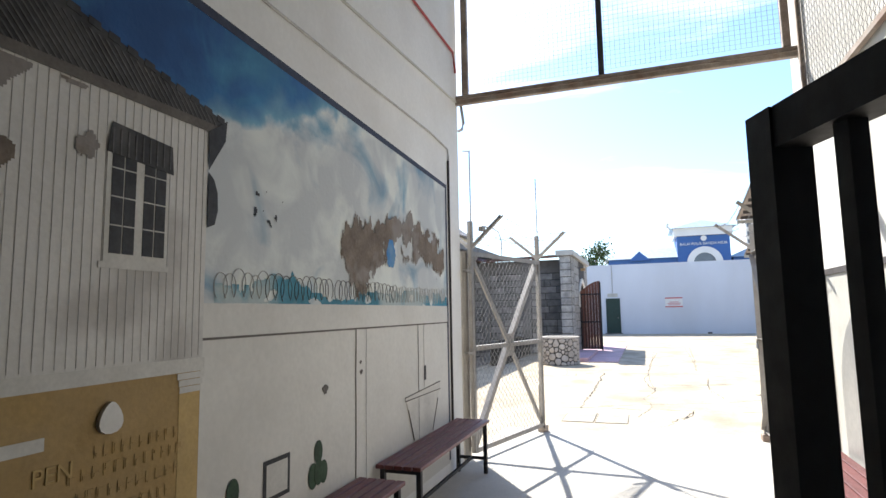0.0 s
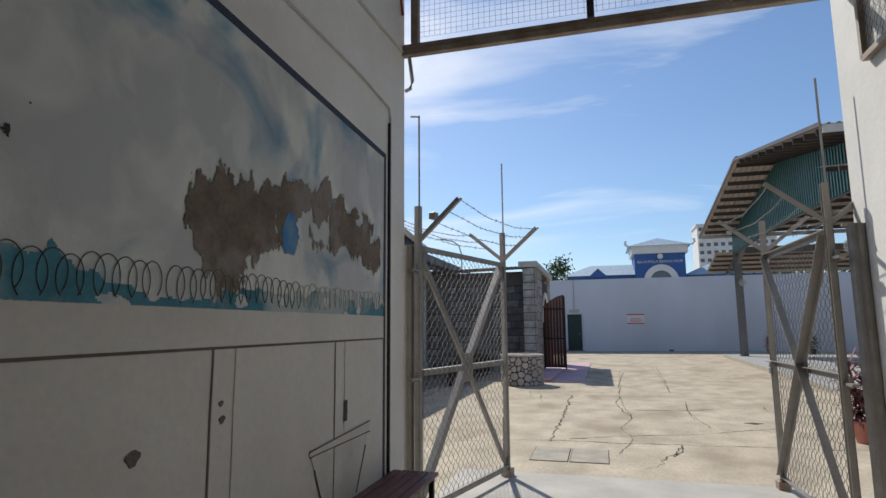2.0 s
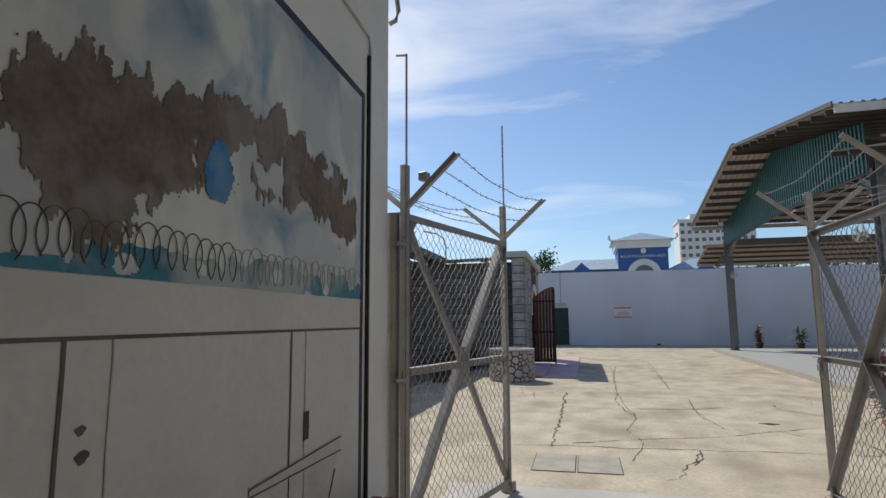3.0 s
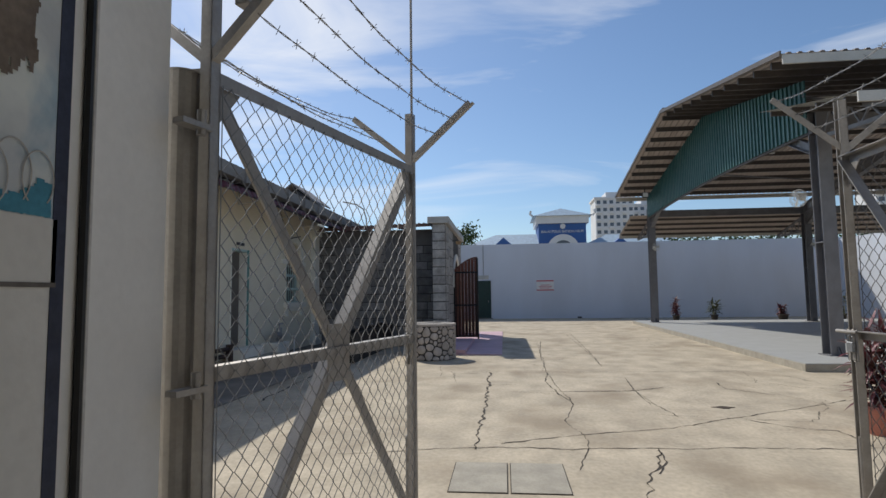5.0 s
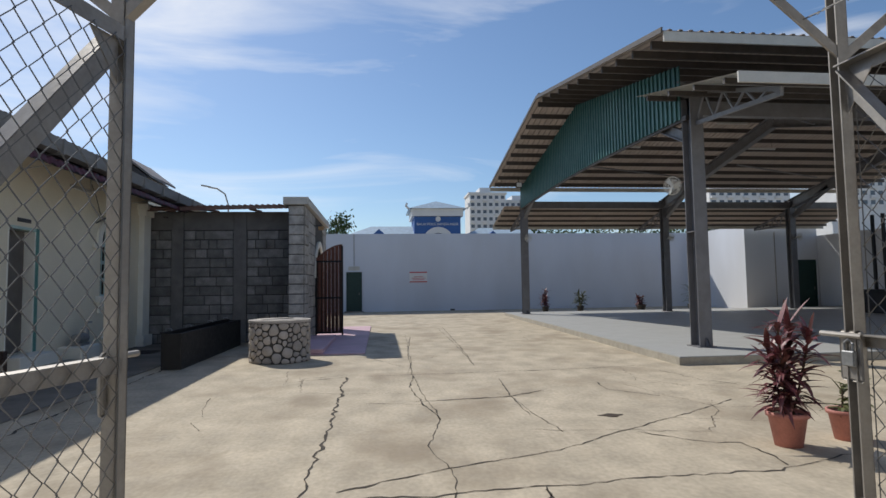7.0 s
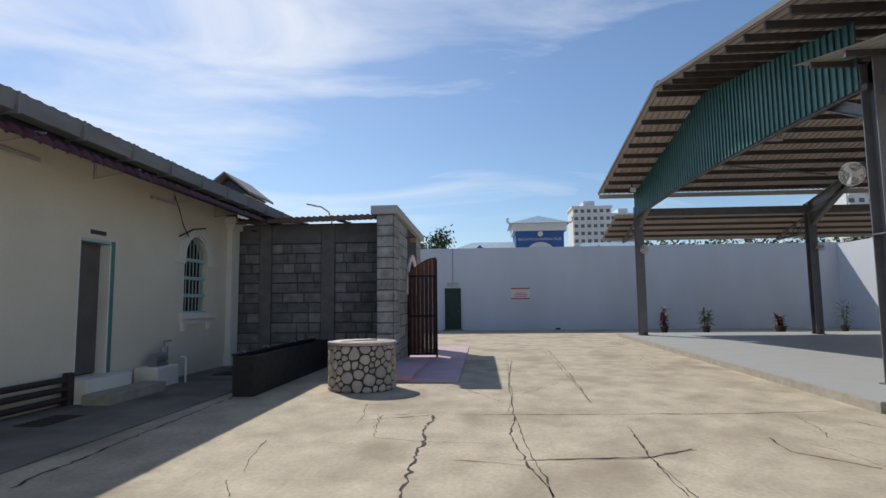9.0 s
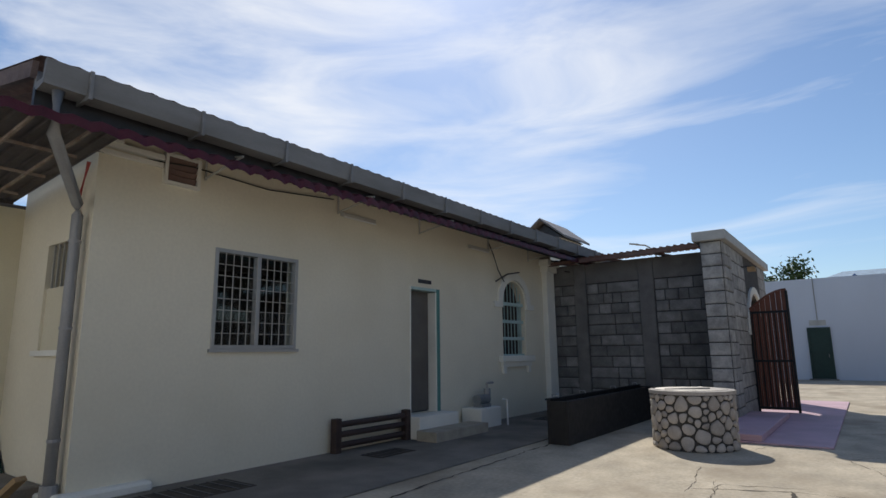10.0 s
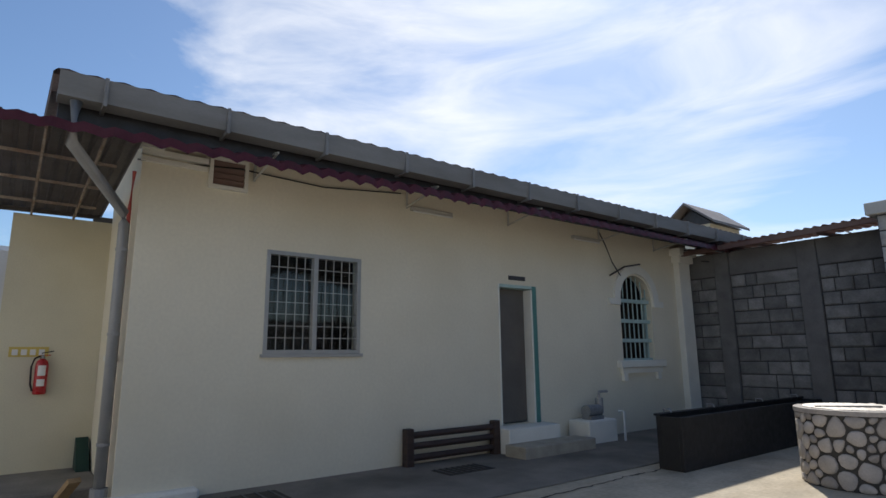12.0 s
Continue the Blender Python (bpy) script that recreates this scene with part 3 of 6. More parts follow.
def yard_gate(m, L, label, rods, side, seed):
    g = local_thing("chain_link_gate", m, label, "gate", "yard gates")
    for n, u in (("hinge_stile", 0.0), ("free_stile", L)):
        bm = beam(bmesh.new(), (u, 0, 0.08), (u, 0, 2.68), 0.05, 0.006)
        beam(bm, (u - 0.022, 0.022, 0.08), (u - 0.022, 0.022, 2.68), 0.006, 0.05)
        beam(bm, (u + 0.022, 0.022, 0.08), (u + 0.022, 0.022, 2.68), 0.006, 0.05)
        part(n, bm, M_GALV, g)
    for z in (0.1, 1.22, 2.3):
        part("rail", angle_bar((0, 0, z), (L, 0, z), 0.05), M_GALV, g)
    mid = (L / 2, 0.0, 1.22)
    for a, b in (((0.02, 0, 2.27), mid), (mid, (L - 0.02, 0, 2.27)), ((0.02, 0, 0.12), mid), (mid, (L - 0.02, 0, 0.12))):
        part("brace", angle_bar((a[0], 0.02, a[2]), (b[0], 0.02, b[2]), 0.062), M_GALV, g)
    part("gusset_plate", box(L / 2 - 0.1, 0.012, 1.08, L / 2 + 0.1, 0.018, 1.36, 0.002), M_GALV, g)
    for u, s in ((0.03, 1), (L - 0.03, -1)):
        bm = bmesh.new()
        prism(bm, [(u, 0.014, 2.28), (u + s * 0.12, 0.014, 2.28), (u, 0.014, 2.13)], (0, 0.005, 0))
        part("corner_plate", bm, M_GALV, g)
    part("chain_link", chain_link(L - 0.06, 2.16, 0.03, 0.12, 0.09, 0.0026, -0.012), M_WIRE, g, kind="stuff")
    for u in (0.0, L):
        for s in (-1, 1):
            part("wire_arm", angle_bar((u, 0, 2.36), (u, s * 0.42, 2.70), 0.038), M_GALV, g)
    for s in (-1, 1):
        for i in range(3):
            f = 0.45 + 0.26 * i
            bm = wire_between(bmesh.new(), (0, s * 0.42 * f, 2.36 + 0.34 * f), (L, s * 0.42 * f, 2.36 + 0.34 * f), 0.05 + 0.015 * i, seed=seed + i + 5 * s)
            part("barbed_wire", bm, M_WIRE, g)
    for u, z in rods:
        part("rod", pipe([(u, 0.01, 2.3), (u, 0.01, z)], 0.009, 6), M_GALV, g)
    for z in (0.3, 1.18, 2.1):
        bm = box(-0.16, -0.02, z - 0.01, -0.02, 0.03, z + 0.01)
        tube(bm, [(-0.06, 0, z - 0.03), (-0.06, 0, z + 0.06)], 0.016, 8)
        part("hinge", bm, M_GALV, g)
    bm = box(L - 0.05, 0.03, 1.06, L + 0.06, 0.042, 1.26, 0.01)
    tube(bm, [(L - 0.06, 0.05, 1.24), (L + 0.14, 0.05, 1.24)], 0.011, 8)
    latch = part("latch", bm, M_GALV, g)
    bm = tube(bmesh.new(), [(L - 0.02, 0.055, 1.18), (L - 0.02, 0.055, 1.21), (L, 0.055, 1.225), (L + 0.02, 0.055, 1.21), (L + 0.02, 0.055, 1.18)], 0.005, 6)
    bx(bm, L - 0.03, 0.045, 1.12, L + 0.03, 0.065, 1.18, 0.004)
    part("padlock", bm, M_PUMP, latch)
    bm = tube(bmesh.new(), [(L - 0.02, 0.05, 0.02), (L - 0.02, 0.05, 0.62)], 0.01, 8)
    part("drop_bolt", bm, M_GALV, g)
    part("foot_block", box(L - 0.05, -0.03, 0.0, L + 0.07, 0.08, 0.09, 0.008), M_RUST, g)
    return g


gl = yard_gate(Matrix.Translation((-2.065, 6.48, 0)) @ pose(0, 0, 0, 0, 0, 74.3), 1.74, "open galvanised chain-link gate with barbed-wire arms beside the mural wall", ((0.0, 3.52), (1.74, 3.5)), 1, 3)
part("rod_tip", pipe([(0, 0.01, 3.51), (0, 0.1, 3.53)], 0.008, 6), M_GALV, gl)
part("bracket", box(-0.02, -0.16, 2.55, 0.05, -0.1, 2.61, 0.005), M_GALV, gl)
yard_gate(Matrix.Translation((1.15, 6.62, 0)) @ pose(0, 0, 0, 0, 0, 91.0), 1.66, "open galvanised chain-link gate with padlocked latch beside the sunlit wall", ((0.0, 3.52),), -1, 40)
for x, lab in ((-2.2, "grey round steel gate post at the mural wall"), (1.27, "grey round steel gate post at the sunlit wall")):
    gp = thing("gate_post", (x, 6.5, 0), lab, "post", "gate posts")
    part("pipe", pipe([(x, 6.5, 0), (x, 6.5, 2.32)], 0.068, 20), M_GALV, gp, smooth=False)
    part("cap", pipe([(x, 6.5, 2.32), (x, 6.5, 2.33)], 0.07, 20), M_GALV, gp)
    part("strap", box(min(x, x + (0.1 if x < 0 else -0.1)), 6.48, 2.32, max(x, x + (0.1 if x < 0 else -0.1)), 6.52, 2.34), M_GALV, gp)

# black barred door leaf at the start
bd = local_thing("black_door", Matrix.Translation((0.005, 1.36, 0)) @ pose(0, 0, 0, 0, 0, -69), "open black steel barred door", "door")
for a, b in (((0.035, 0, 0.05), (0.035, 0, 1.97)), ((0.97, 0, 0.05), (0.97, 0, 1.97))):
    part("stile", bar(a, b, 0.07, 0.07), M_BLACK, bd)
for z in (0.08, 0.95, 1.935):
    if z != 0.95:
        part("rail", bar((0.07, 0, z), (0.935, 0, z), 0.06, 0.07), M_BLACK, bd)
for i in range(7):
    u = 0.2 + i * 0.12
    part("bar", bar((u, 0, 0.1), (u, 0, 1.91), 0.03, 0.03), M_BLACK, bd)

# ---- benches ----
def bench(x0, x1, y0, y1, h, label):
    b = thing("bench", ((x0 + x1) / 2, (y0 + y1) / 2, 0), label, "bench", "passage benches")
    n = 5
    w = (x1 - x0) / n
    for i in range(n):
        part("slat", box(x0 + i * w + 0.005, y0, h - 0.03, x0 + (i + 1) * w - 0.005, y1, h, 0.004), M_BENCH, b)
    for y in (y0 + 0.06, y1 - 0.06):
        for x in (x0 + 0.04, x1 - 0.04):
            part("leg", box(x - 0.018, y - 0.018, 0, x + 0.018, y + 0.018, h - 0.03), M_BLACK, b)
        part("stretcher", box(x0 + 0.06, y - 0.015, h - 0.065, x1 - 0.06, y + 0.015, h - 0.032), M_BLACK, b)
        part("stretcher", box(x0 + 0.06, y - 0.012, 0.14, x1 - 0.06, y + 0.012, 0.17), M_BLACK, b)
    part("rail", box((x0 + x1) / 2 - 0.012, y0 + 0.08, 0.142, (x0 + x1) / 2 + 0.012, y1 - 0.08, 0.168), M_BLACK, b)
    return b


bench(-2.16, -1.79, 4.15, 6.06, 0.53, "maroon slatted bench on black steel legs against the mural wall")
bench(-2.16, -1.8, 2.1, 3.9, 0.51, "low maroon slatted bench on black legs under the mural")
bench(0.82, 1.24, 4.0, 5.98, 0.45, "maroon slatted bench on black legs against the sunlit wall")

# framed board on the sunlit wall
nb = thing("notice_board", (1.29, 5.4, 1.0), "pale arched panel painted in a grey frame", "board")
part("panel", box(1.285, 4.0, 0.3, 1.297, 6.05, 1.9), M_FASCIA, nb)
for a in ((1.27, 6.05, 0.3, 1.3, 6.1, 1.95), (1.27, 4.0, 1.9, 1.3, 6.05, 1.95)):
    part("frame", box(*a), M_PURLIN, nb)
bm = bmesh.new()
prism(bm, [(1.283, 5.1 + 0.75 * math.cos(a), 0.95 + 0.7 * math.sin(a)) for a in [math.pi * k / 12 for k in range(13)]] + [(1.283, 4.35, 0.3), (1.283, 5.85, 0.3)], (0.004, 0, 0))
part("arch", bm, M_ALU, nb)


# ---- canopy hall ----
def ibeam(bm, p, q, w, h, t=0.02):
    p, q = Vector(p), Vector(q)
    d = (q - p).normalized()
    up = Vector((0, 0, 1)) if abs(d.z) < 0.9 else Vector((0, 1, 0))
    s = d.cross(up).normalized()
    u = s.cross(d)
    beam(bm, p, q, t, h - 2 * t, tuple(u))
    for k in (-1, 1):
        beam(bm, p + u * k * (h / 2 - t / 2), q + u * k * (h / 2 - t / 2), w, t, tuple(u))
    return bm


hall = thing("open_canopy", (5.6, 16.7, 0.15), "open steel canopy hall with a green ribbed gable", "canopy")
XS = (5.78, 12.5, 18.9)
Y0, Y1, YM = 17.3, 31.4, 23.75


def roof_z(y):
    return 7.52 - abs(y - YM) * 0.187 - 0.012


for x in XS:
    for y in (Y0, Y1):
        bm = ibeam(bmesh.new(), (x, y, 0.15), (x, y, 5.35), 0.28, 0.34)
        post = part("post", bm, M_POST, hall)
        bm = box(x - 0.2, y - 0.22, 0.15, x + 0.2, y + 0.22, 0.17)
        part("base_plate", bm, M_POST, post)
        bm = bmesh.new()
        for s in (-1, 1):
            prism(bm, [(x + s * 0.02, y - 0.17, 0.17), (x + s * 0.02, y - 0.3, 0.17), (x + s * 0.02, y - 0.17, 0.36)], (0.01, 0, 0))
        part("stiffener", bm, M_POST, post)
        part("splice_plate", box(x - 0.15, y - 0.16, 2.5, x + 0.15, y + 0.16, 2.52), M_POST, post)
    bm = bmesh.new()
    for s in (0, 1):
        ya = Y0 if s == 0 else Y1
        ibeam(bm, (x, ya, 5.15), (x, YM + (-0.02 if s == 0 else 0.02), 6.85), 0.22, 0.42)
        ibeam(bm, (x, ya + (0.2 if s == 0 else -0.2), 4.55), (x, ya + (2.4 if s == 0 else -2.4), 5.6), 0.16, 0.22)
    part("rafter", bm, M_POST, hall)
k = 10
for s in (-1, 1):
    for i in range(k):
        y = YM + s * (0.25 + i * 0.8)
        z = roof_z(y) - 0.1
        part("purlin", box(4.42, y - 0.03, z - 0.09, 23.0, y + 0.03, z + 0.06), M_PURLIN, hall)
    yA = YM + s * 8.1
    bm = corrugated((4.31, YM, 7.51), (18.6, 0, 0), (0, s * 8.1, -8.1 * 0.187), 0.2, 0.03, (0, 0, 1))
    part("roof_sheet", bm, M_ROOFUNDER, hall, "pale ribbed roof sheet")
    part("eave_fascia", box(4.33, yA - 0.02, roof_z(yA) - 0.2, 23.0, yA + 0.02, roof_z(yA) - 0.02), M_FASCIA, hall)
    part("verge", bar((4.30, YM, 7.51), (4.30, yA, roof_z(yA) + 0.01), 0.03, 0.1), M_PURLIN, hall)
part("ridge_cap", bar((4.31, YM, 7.57), (23.0, YM, 7.57), 0.4, 0.02), M_PURLIN, hall)
part("eave_beam", box(5.93, Y1 - 0.08, 4.95, 22.4, Y1 + 0.08, 5.25), M_POST, hall)
part("eave_beam", box(5.93, Y0 - 0.08, 4.95, 22.4, Y0 + 0.08, 5.25), M_POST, hall)

# ribbed green gable: upright strips cut to the roof above and a shallow arch below
def gable_low(y):
    f = (y - Y0) / (Y1 - Y0)
    return 5.0 + 1.15 * max(0.0, 1 - abs(2 * f - 1) ** 1.8) * 0.16 - 0.08


n = 70
for i in range(n):
    bm = bmesh.new()
    w = (Y1 - Y0 - 0.36) / n
    y = Y0 + 0.18 + i * w
    for f0, f1, dx in ((0, 0.62, 0.0), (0.62, 1.0, -0.03)):
        ya, yb = y + w * f0, y + w * f1
        ym = (ya + yb) / 2
        lo, hi = gable_low(ym), roof_z(ym) - 0.25
        bx(bm, 5.62 + dx, ya, lo, 5.65 + dx, yb, hi)
    part("gable_rib", bm, M_GREENSHEET, hall, "dark green ribbed gable sheet")
bm = bmesh.new()
for i in range(24):
    ya, yb = Y0 + (Y1 - Y0) * i / 24, Y0 + (Y1 - Y0) * (i + 1) / 24
    beam(bm, (5.68, ya, gable_low(ya)), (5.68, yb, gable_low(yb)), 0.08, 0.1)
part("gable_edge", bm, M_PURLIN, hall)

# lean-to awnings on both long sides
for s, ya, nm in ((-1, Y0, "near"), (1, Y1, "far")):
    yi, yo, zi, zo = ya - s * 0.75, ya + s * 2.85, 5.6, 4.78
    if s > 0:
        yi, zi, zo = ya + 0.1, 5.05, 4.42
    bm = corrugated((4.9, yi, zi), (18.0, 0, 0), (0, yo - yi, zo - zi), 0.2, 0.02, (0, 0, 1))
    part("awning_sheet", bm, M_FASCIA if s < 0 else M_ROOFUNDER, hall)
    part("awning_fascia", box(4.9, yo - 0.02, zo - 0.16, 23.0, yo + 0.02, zo + 0.02), M_FASCIA, hall)
    for j in range(4):
        f = (j + 0.5) / 4
        part("awning_purlin", box(4.95, yi + (yo - yi) * f - 0.03, zi + (zo - zi) * f - 0.13, 22.9, yi + (yo - yi) * f + 0.03, zi + (zo - zi) * f - 0.03), M_PURLIN, hall)
    for x in XS:
        bm = bmesh.new()
        top = lambda f: (x, ya + s * (0.17 + 2.5 * f), zi - 0.18 + (zo - zi) * f)
        low = lambda f: (x, ya + s * (0.17 + 2.5 * f), zi - 0.85 + (0.85 - 0.25 + zo - zi) * f)
        beam(bm, top(0), top(1), 0.06, 0.08)
        beam(bm, low(0), low(1), 0.06, 0.08)
        for j in range(4):
            beam(bm, low(j / 4), top((j + 0.5) / 4), 0.035, 0.035)
            beam(bm, top((j + 0.5) / 4), low((j + 1) / 4), 0.035, 0.035)
        part("bracket_truss", bm, M_POST, hall)

# thin sway rods under the roof
for y in (19.5, 27.5):
    for x in (5.6, 12.3):
        part("sway_rod", pipe([(x, y - 2, 5.75), (x + 6.5, y + 2, 6.1)], 0.03, 6), M_POST, hall)

for x, y in ((7.5, 19.5), (10.0, 22.0), (13.0, 19.8), (8.5, 26.5), (14.0, 26.5), (16.5, 22.0), (11.5, 24.5), (15.5, 18.6)):
    z = roof_z(y) - 0.38
    f = thing("tube_lamp", (x, y, z), "unlit white tube lamp hung under the canopy roof", "lamp", "canopy tube lamps")
    part("housing", box(x - 0.6, y - 0.03, z, x + 0.6, y + 0.03, z + 0.04, 0.004), M_FASCIA, f)
    part("tube", pipe([(x - 0.58, y, z - 0.018), (x + 0.58, y, z - 0.018)], 0.016, 8), M_TUBE, f)
    for dx in (-0.45, 0.45):
        part("hanger", pipe([(x + dx, y, z + 0.04), (x + dx, y, roof_z(y) - 0.05)], 0.006, 5), M_DARKSTEEL, f)


def wall_fan(x, y, z, yaw):
    f = local_thing("wall_fan", Matrix.Translation((x, y, z)) @ pose(0, 0, 0, 0, 0, yaw) @ Matrix.Scale(0.62, 4), "white wall fan with a wire cage on a canopy post", "fan", "post fans")
    bm = bmesh.new()
    for rr, yy in ((0.3, 0.0), (0.29, -0.05), (0.29, 0.05), (0.2, -0.085), (0.1, -0.095), (0.2, 0.085)):
        tube(bm, [(rr * math.cos(a), yy, rr * math.sin(a)) for a in [2 * math.pi * k / 28 for k in range(28)]], 0.005, 4, closed=True)
    for k in range(28):
        a = 2 * math.pi * k / 28
        c, s = math.cos(a), math.sin(a)
        tube(bm, [(0.05 * c, -0.1, 0.05 * s), (0.2 * c, -0.085, 0.2 * s), (0.3 * c, 0, 0.3 * s), (0.2 * c, 0.085, 0.2 * s), (0.06 * c, 0.1, 0.06 * s)], 0.003, 3)
    part("cage", bm, M_FAN, f)
    part("motor", pipe([(0, 0.09, 0), (0, 0.26, 0)], 0.07, 14), M_FAN, f)
    part("hub", pipe([(0, -0.06, 0), (0, 0.06, 0)], 0.045, 12), M_FAN, f)
    for k in range(3):
        a = 2 * math.pi * k / 3
        bm = bmesh.new()
        c, s = math.cos(a), math.sin(a)
        prism(bm, [(0.04 * c - 0.03 * s, -0.02, 0.04 * s + 0.03 * c), (0.25 * c - 0.1 * s, -0.03, 0.25 * s + 0.1 * c), (0.27 * c + 0.04 * s, 0.02, 0.27 * s - 0.04 * c), (0.05 * c + 0.03 * s, 0.02, 0.05 * s - 0.03 * c)], (0, 0.004, 0))
        part("blade", bm, M_FAN, f)
    part("bracket", bar((0, 0.25, 0), (0, 0.4, -0.1), 0.04, 0.06), M_FAN, f)
    return f


wall_fan(5.2, 17.15, 3.44, -60)
wall_fan(5.85, 30.98, 3.55, 20)
wall_fan(12.6, 30.98, 3.55, 20)
wall_fan(19.0, 30.98, 3.55, 20)
fl = thing("flood_light", (5.2, 29.9, 5.75), "small black floodlight under the gable roof edge", "lamp")
part("body", box(5.05, 29.75, 5.62, 5.3, 29.85, 5.84, 0.01), M_BLACK, fl)
part("lens", box(5.07, 29.735, 5.64, 5.28, 29.748, 5.82), M_TUBE, fl)
part("bracket", bar((5.18, 29.85, 5.8), (5.18, 29.95, 6.08), 0.03, 0.03), M_BLACK, fl)

# black stage box and lattice tower on the canopy slab
st = thing("black_platform", (18.7, 25.6, 0.15), "low black boxed platform on the canopy slab", "platform")
part("front_panel", box(18.7, 25.6, 0.15, 22.6, 28.0, 1.0, 0.01), M_BLACK, st)
part("deck", box(18.65, 25.55, 1.002, 22.65, 28.05, 1.08, 0.01), M_TROUGH, st)
tw = thing("lattice_tower", (19.7, 27.2, 1.08), "black steel lattice tower standing on the platform", "tower")
TX, TY, TZ, TH = 19.7, 27.2, 1.08, 3.1
for dx in (0.0, 0.75):
    for dy in (0.0, 0.5):
        part("leg", box(TX + dx - 0.05, TY + dy - 0.05, TZ, TX + dx + 0.05, TY + dy + 0.05, TZ + TH), M_BLACK, tw)
for i in range(5):
    z = TZ + 0.1 + i * 0.68
    part("rung", box(TX + 0.05, TY - 0.025, z, TX + 0.7, TY + 0.025, z + 0.05), M_BLACK, tw)
    if i < 4:
        part("brace", bar((TX + 0.05, TY, z + 0.08), (TX + 0.7, TY, z + 0.64), 0.04, 0.04), M_BLACK, tw)

# ---- far wall details ----
def green_door(x0, x1, y, h, name, lab):
    d = thing(name, ((x0 + x1) / 2, y, 0), lab, "door", kind="structure")
    part("leaf", box(x0 + 0.06, y - 0.05, 0.02, x1 - 0.06, y - 0.004, h - 0.06, 0.004), M_DARKGREEN, d)
    for a, b in ((x0, x0 + 0.06), (x1 - 0.06, x1)):
        part("frame", box(a, y - 0.09, 0, b, y - 0.002, h), M_DARKGREEN, d)
    part("frame", box(x0 + 0.06, y - 0.09, h - 0.06, x1 - 0.06, y - 0.002, h), M_DARKGREEN, d)
    part("handle", pipe([(x1 - 0.16, y - 0.1, 1.0), (x1 - 0.16, y - 0.1, 1.15)], 0.012, 6), M_GALV, d)
    part("step", box(x0 - 0.1, y - 0.4, 0, x1 + 0.1, y - 0.1, 0.06), M_APRON, d)


green_door(-2.72, -1.82, 40.0, 2.35, "door_1", "closed dark green metal door in the perimeter wall")
green_door(21.5, 22.6, 34.5, 2.6, "door_2", "dark green metal door in the shaded wall")
for x0, x1 in ((-2.6, -1.95),):
    s = thing("door_sign", (x0, 39.98, 2.5), "small pale unreadable plate over the green door", "sign")
    part("plate", box(x0, 39.97, 2.45, x1, 39.996, 2.68), M_FASCIA, s)
cb = thing("wall_conduit", (-2.27, 39.98, 2.7), "thin grey conduit on the perimeter wall", "conduit")
part("pipe", pipe([(-2.27, 39.975, 2.7), (-2.27, 39.975, 4.6)], 0.02, 6), M_GALV, cb)
cb = thing("wall_conduit", (20.3, 34.48, 0.2), "thin grey conduit on the perimeter wall", "conduit")
part("pipe", pipe([(20.3, 34.475, 0.15), (20.3, 34.475, 4.1)], 0.02, 6), M_GALV, cb)
sg = thing("wall_sign", (1.5, 39.98, 1.7), "white notice with red bands on the perimeter wall", "sign")
part("board", box(0.98, 39.97, 1.7, 2.03, 39.997, 2.33), M_LABEL, sg)
part("band", box(0.98, 39.962, 2.26, 2.03, 39.968, 2.33), M_SIGNRED, sg)
part("band", box(0.98, 39.962, 1.70, 2.03, 39.968, 1.765), M_SIGNRED, sg)
for i, (a, b) in enumerate(((1.25, 1.8), (1.12, 1.92), (1.18, 1.85))):
    part("text_line", box(a, 39.962, 2.02 - i * 0.09, b, 39.968, 2.05 - i * 0.09), M_SIGNRED, sg)
vt = thing("wall_drain", (3.5, 39.9, 0), "small dark drain outlet at the wall foot", "drain")
part("outlet", box(3.4, 39.93, 0.0, 3.65, 39.998, 0.1), M_DARKSTEEL, vt)


# ---- plants ----
def blade_leaf(bm, base, way, length, width, droop, rnd):
    way = Vector(way).normalized()
    side = way.cross(Vector((0, 0, 1)))
    if side.length < 0.1:
        side = Vector((1, 0, 0))
    side.normalize()
    rows = []
    for i in range(5):
        f = i / 4
        c = Vector(base) + way * length * f - Vector((0, 0, droop * f * f))
        w = width * (0.35 + 1.3 * f) * (1 - f) * 2.0 + 0.002
        rows.append((bm.verts.new(c + side * w / 2), bm.verts.new(c - Vector((0, 0, w * 0.15))), bm.verts.new(c - side * w / 2)))
    for a, b in zip(rows, rows[1:]):
        bm.faces.new((a[0], a[1], b[1], b[0]))
        bm.faces.new((a[1], a[2], b[2], b[1]))


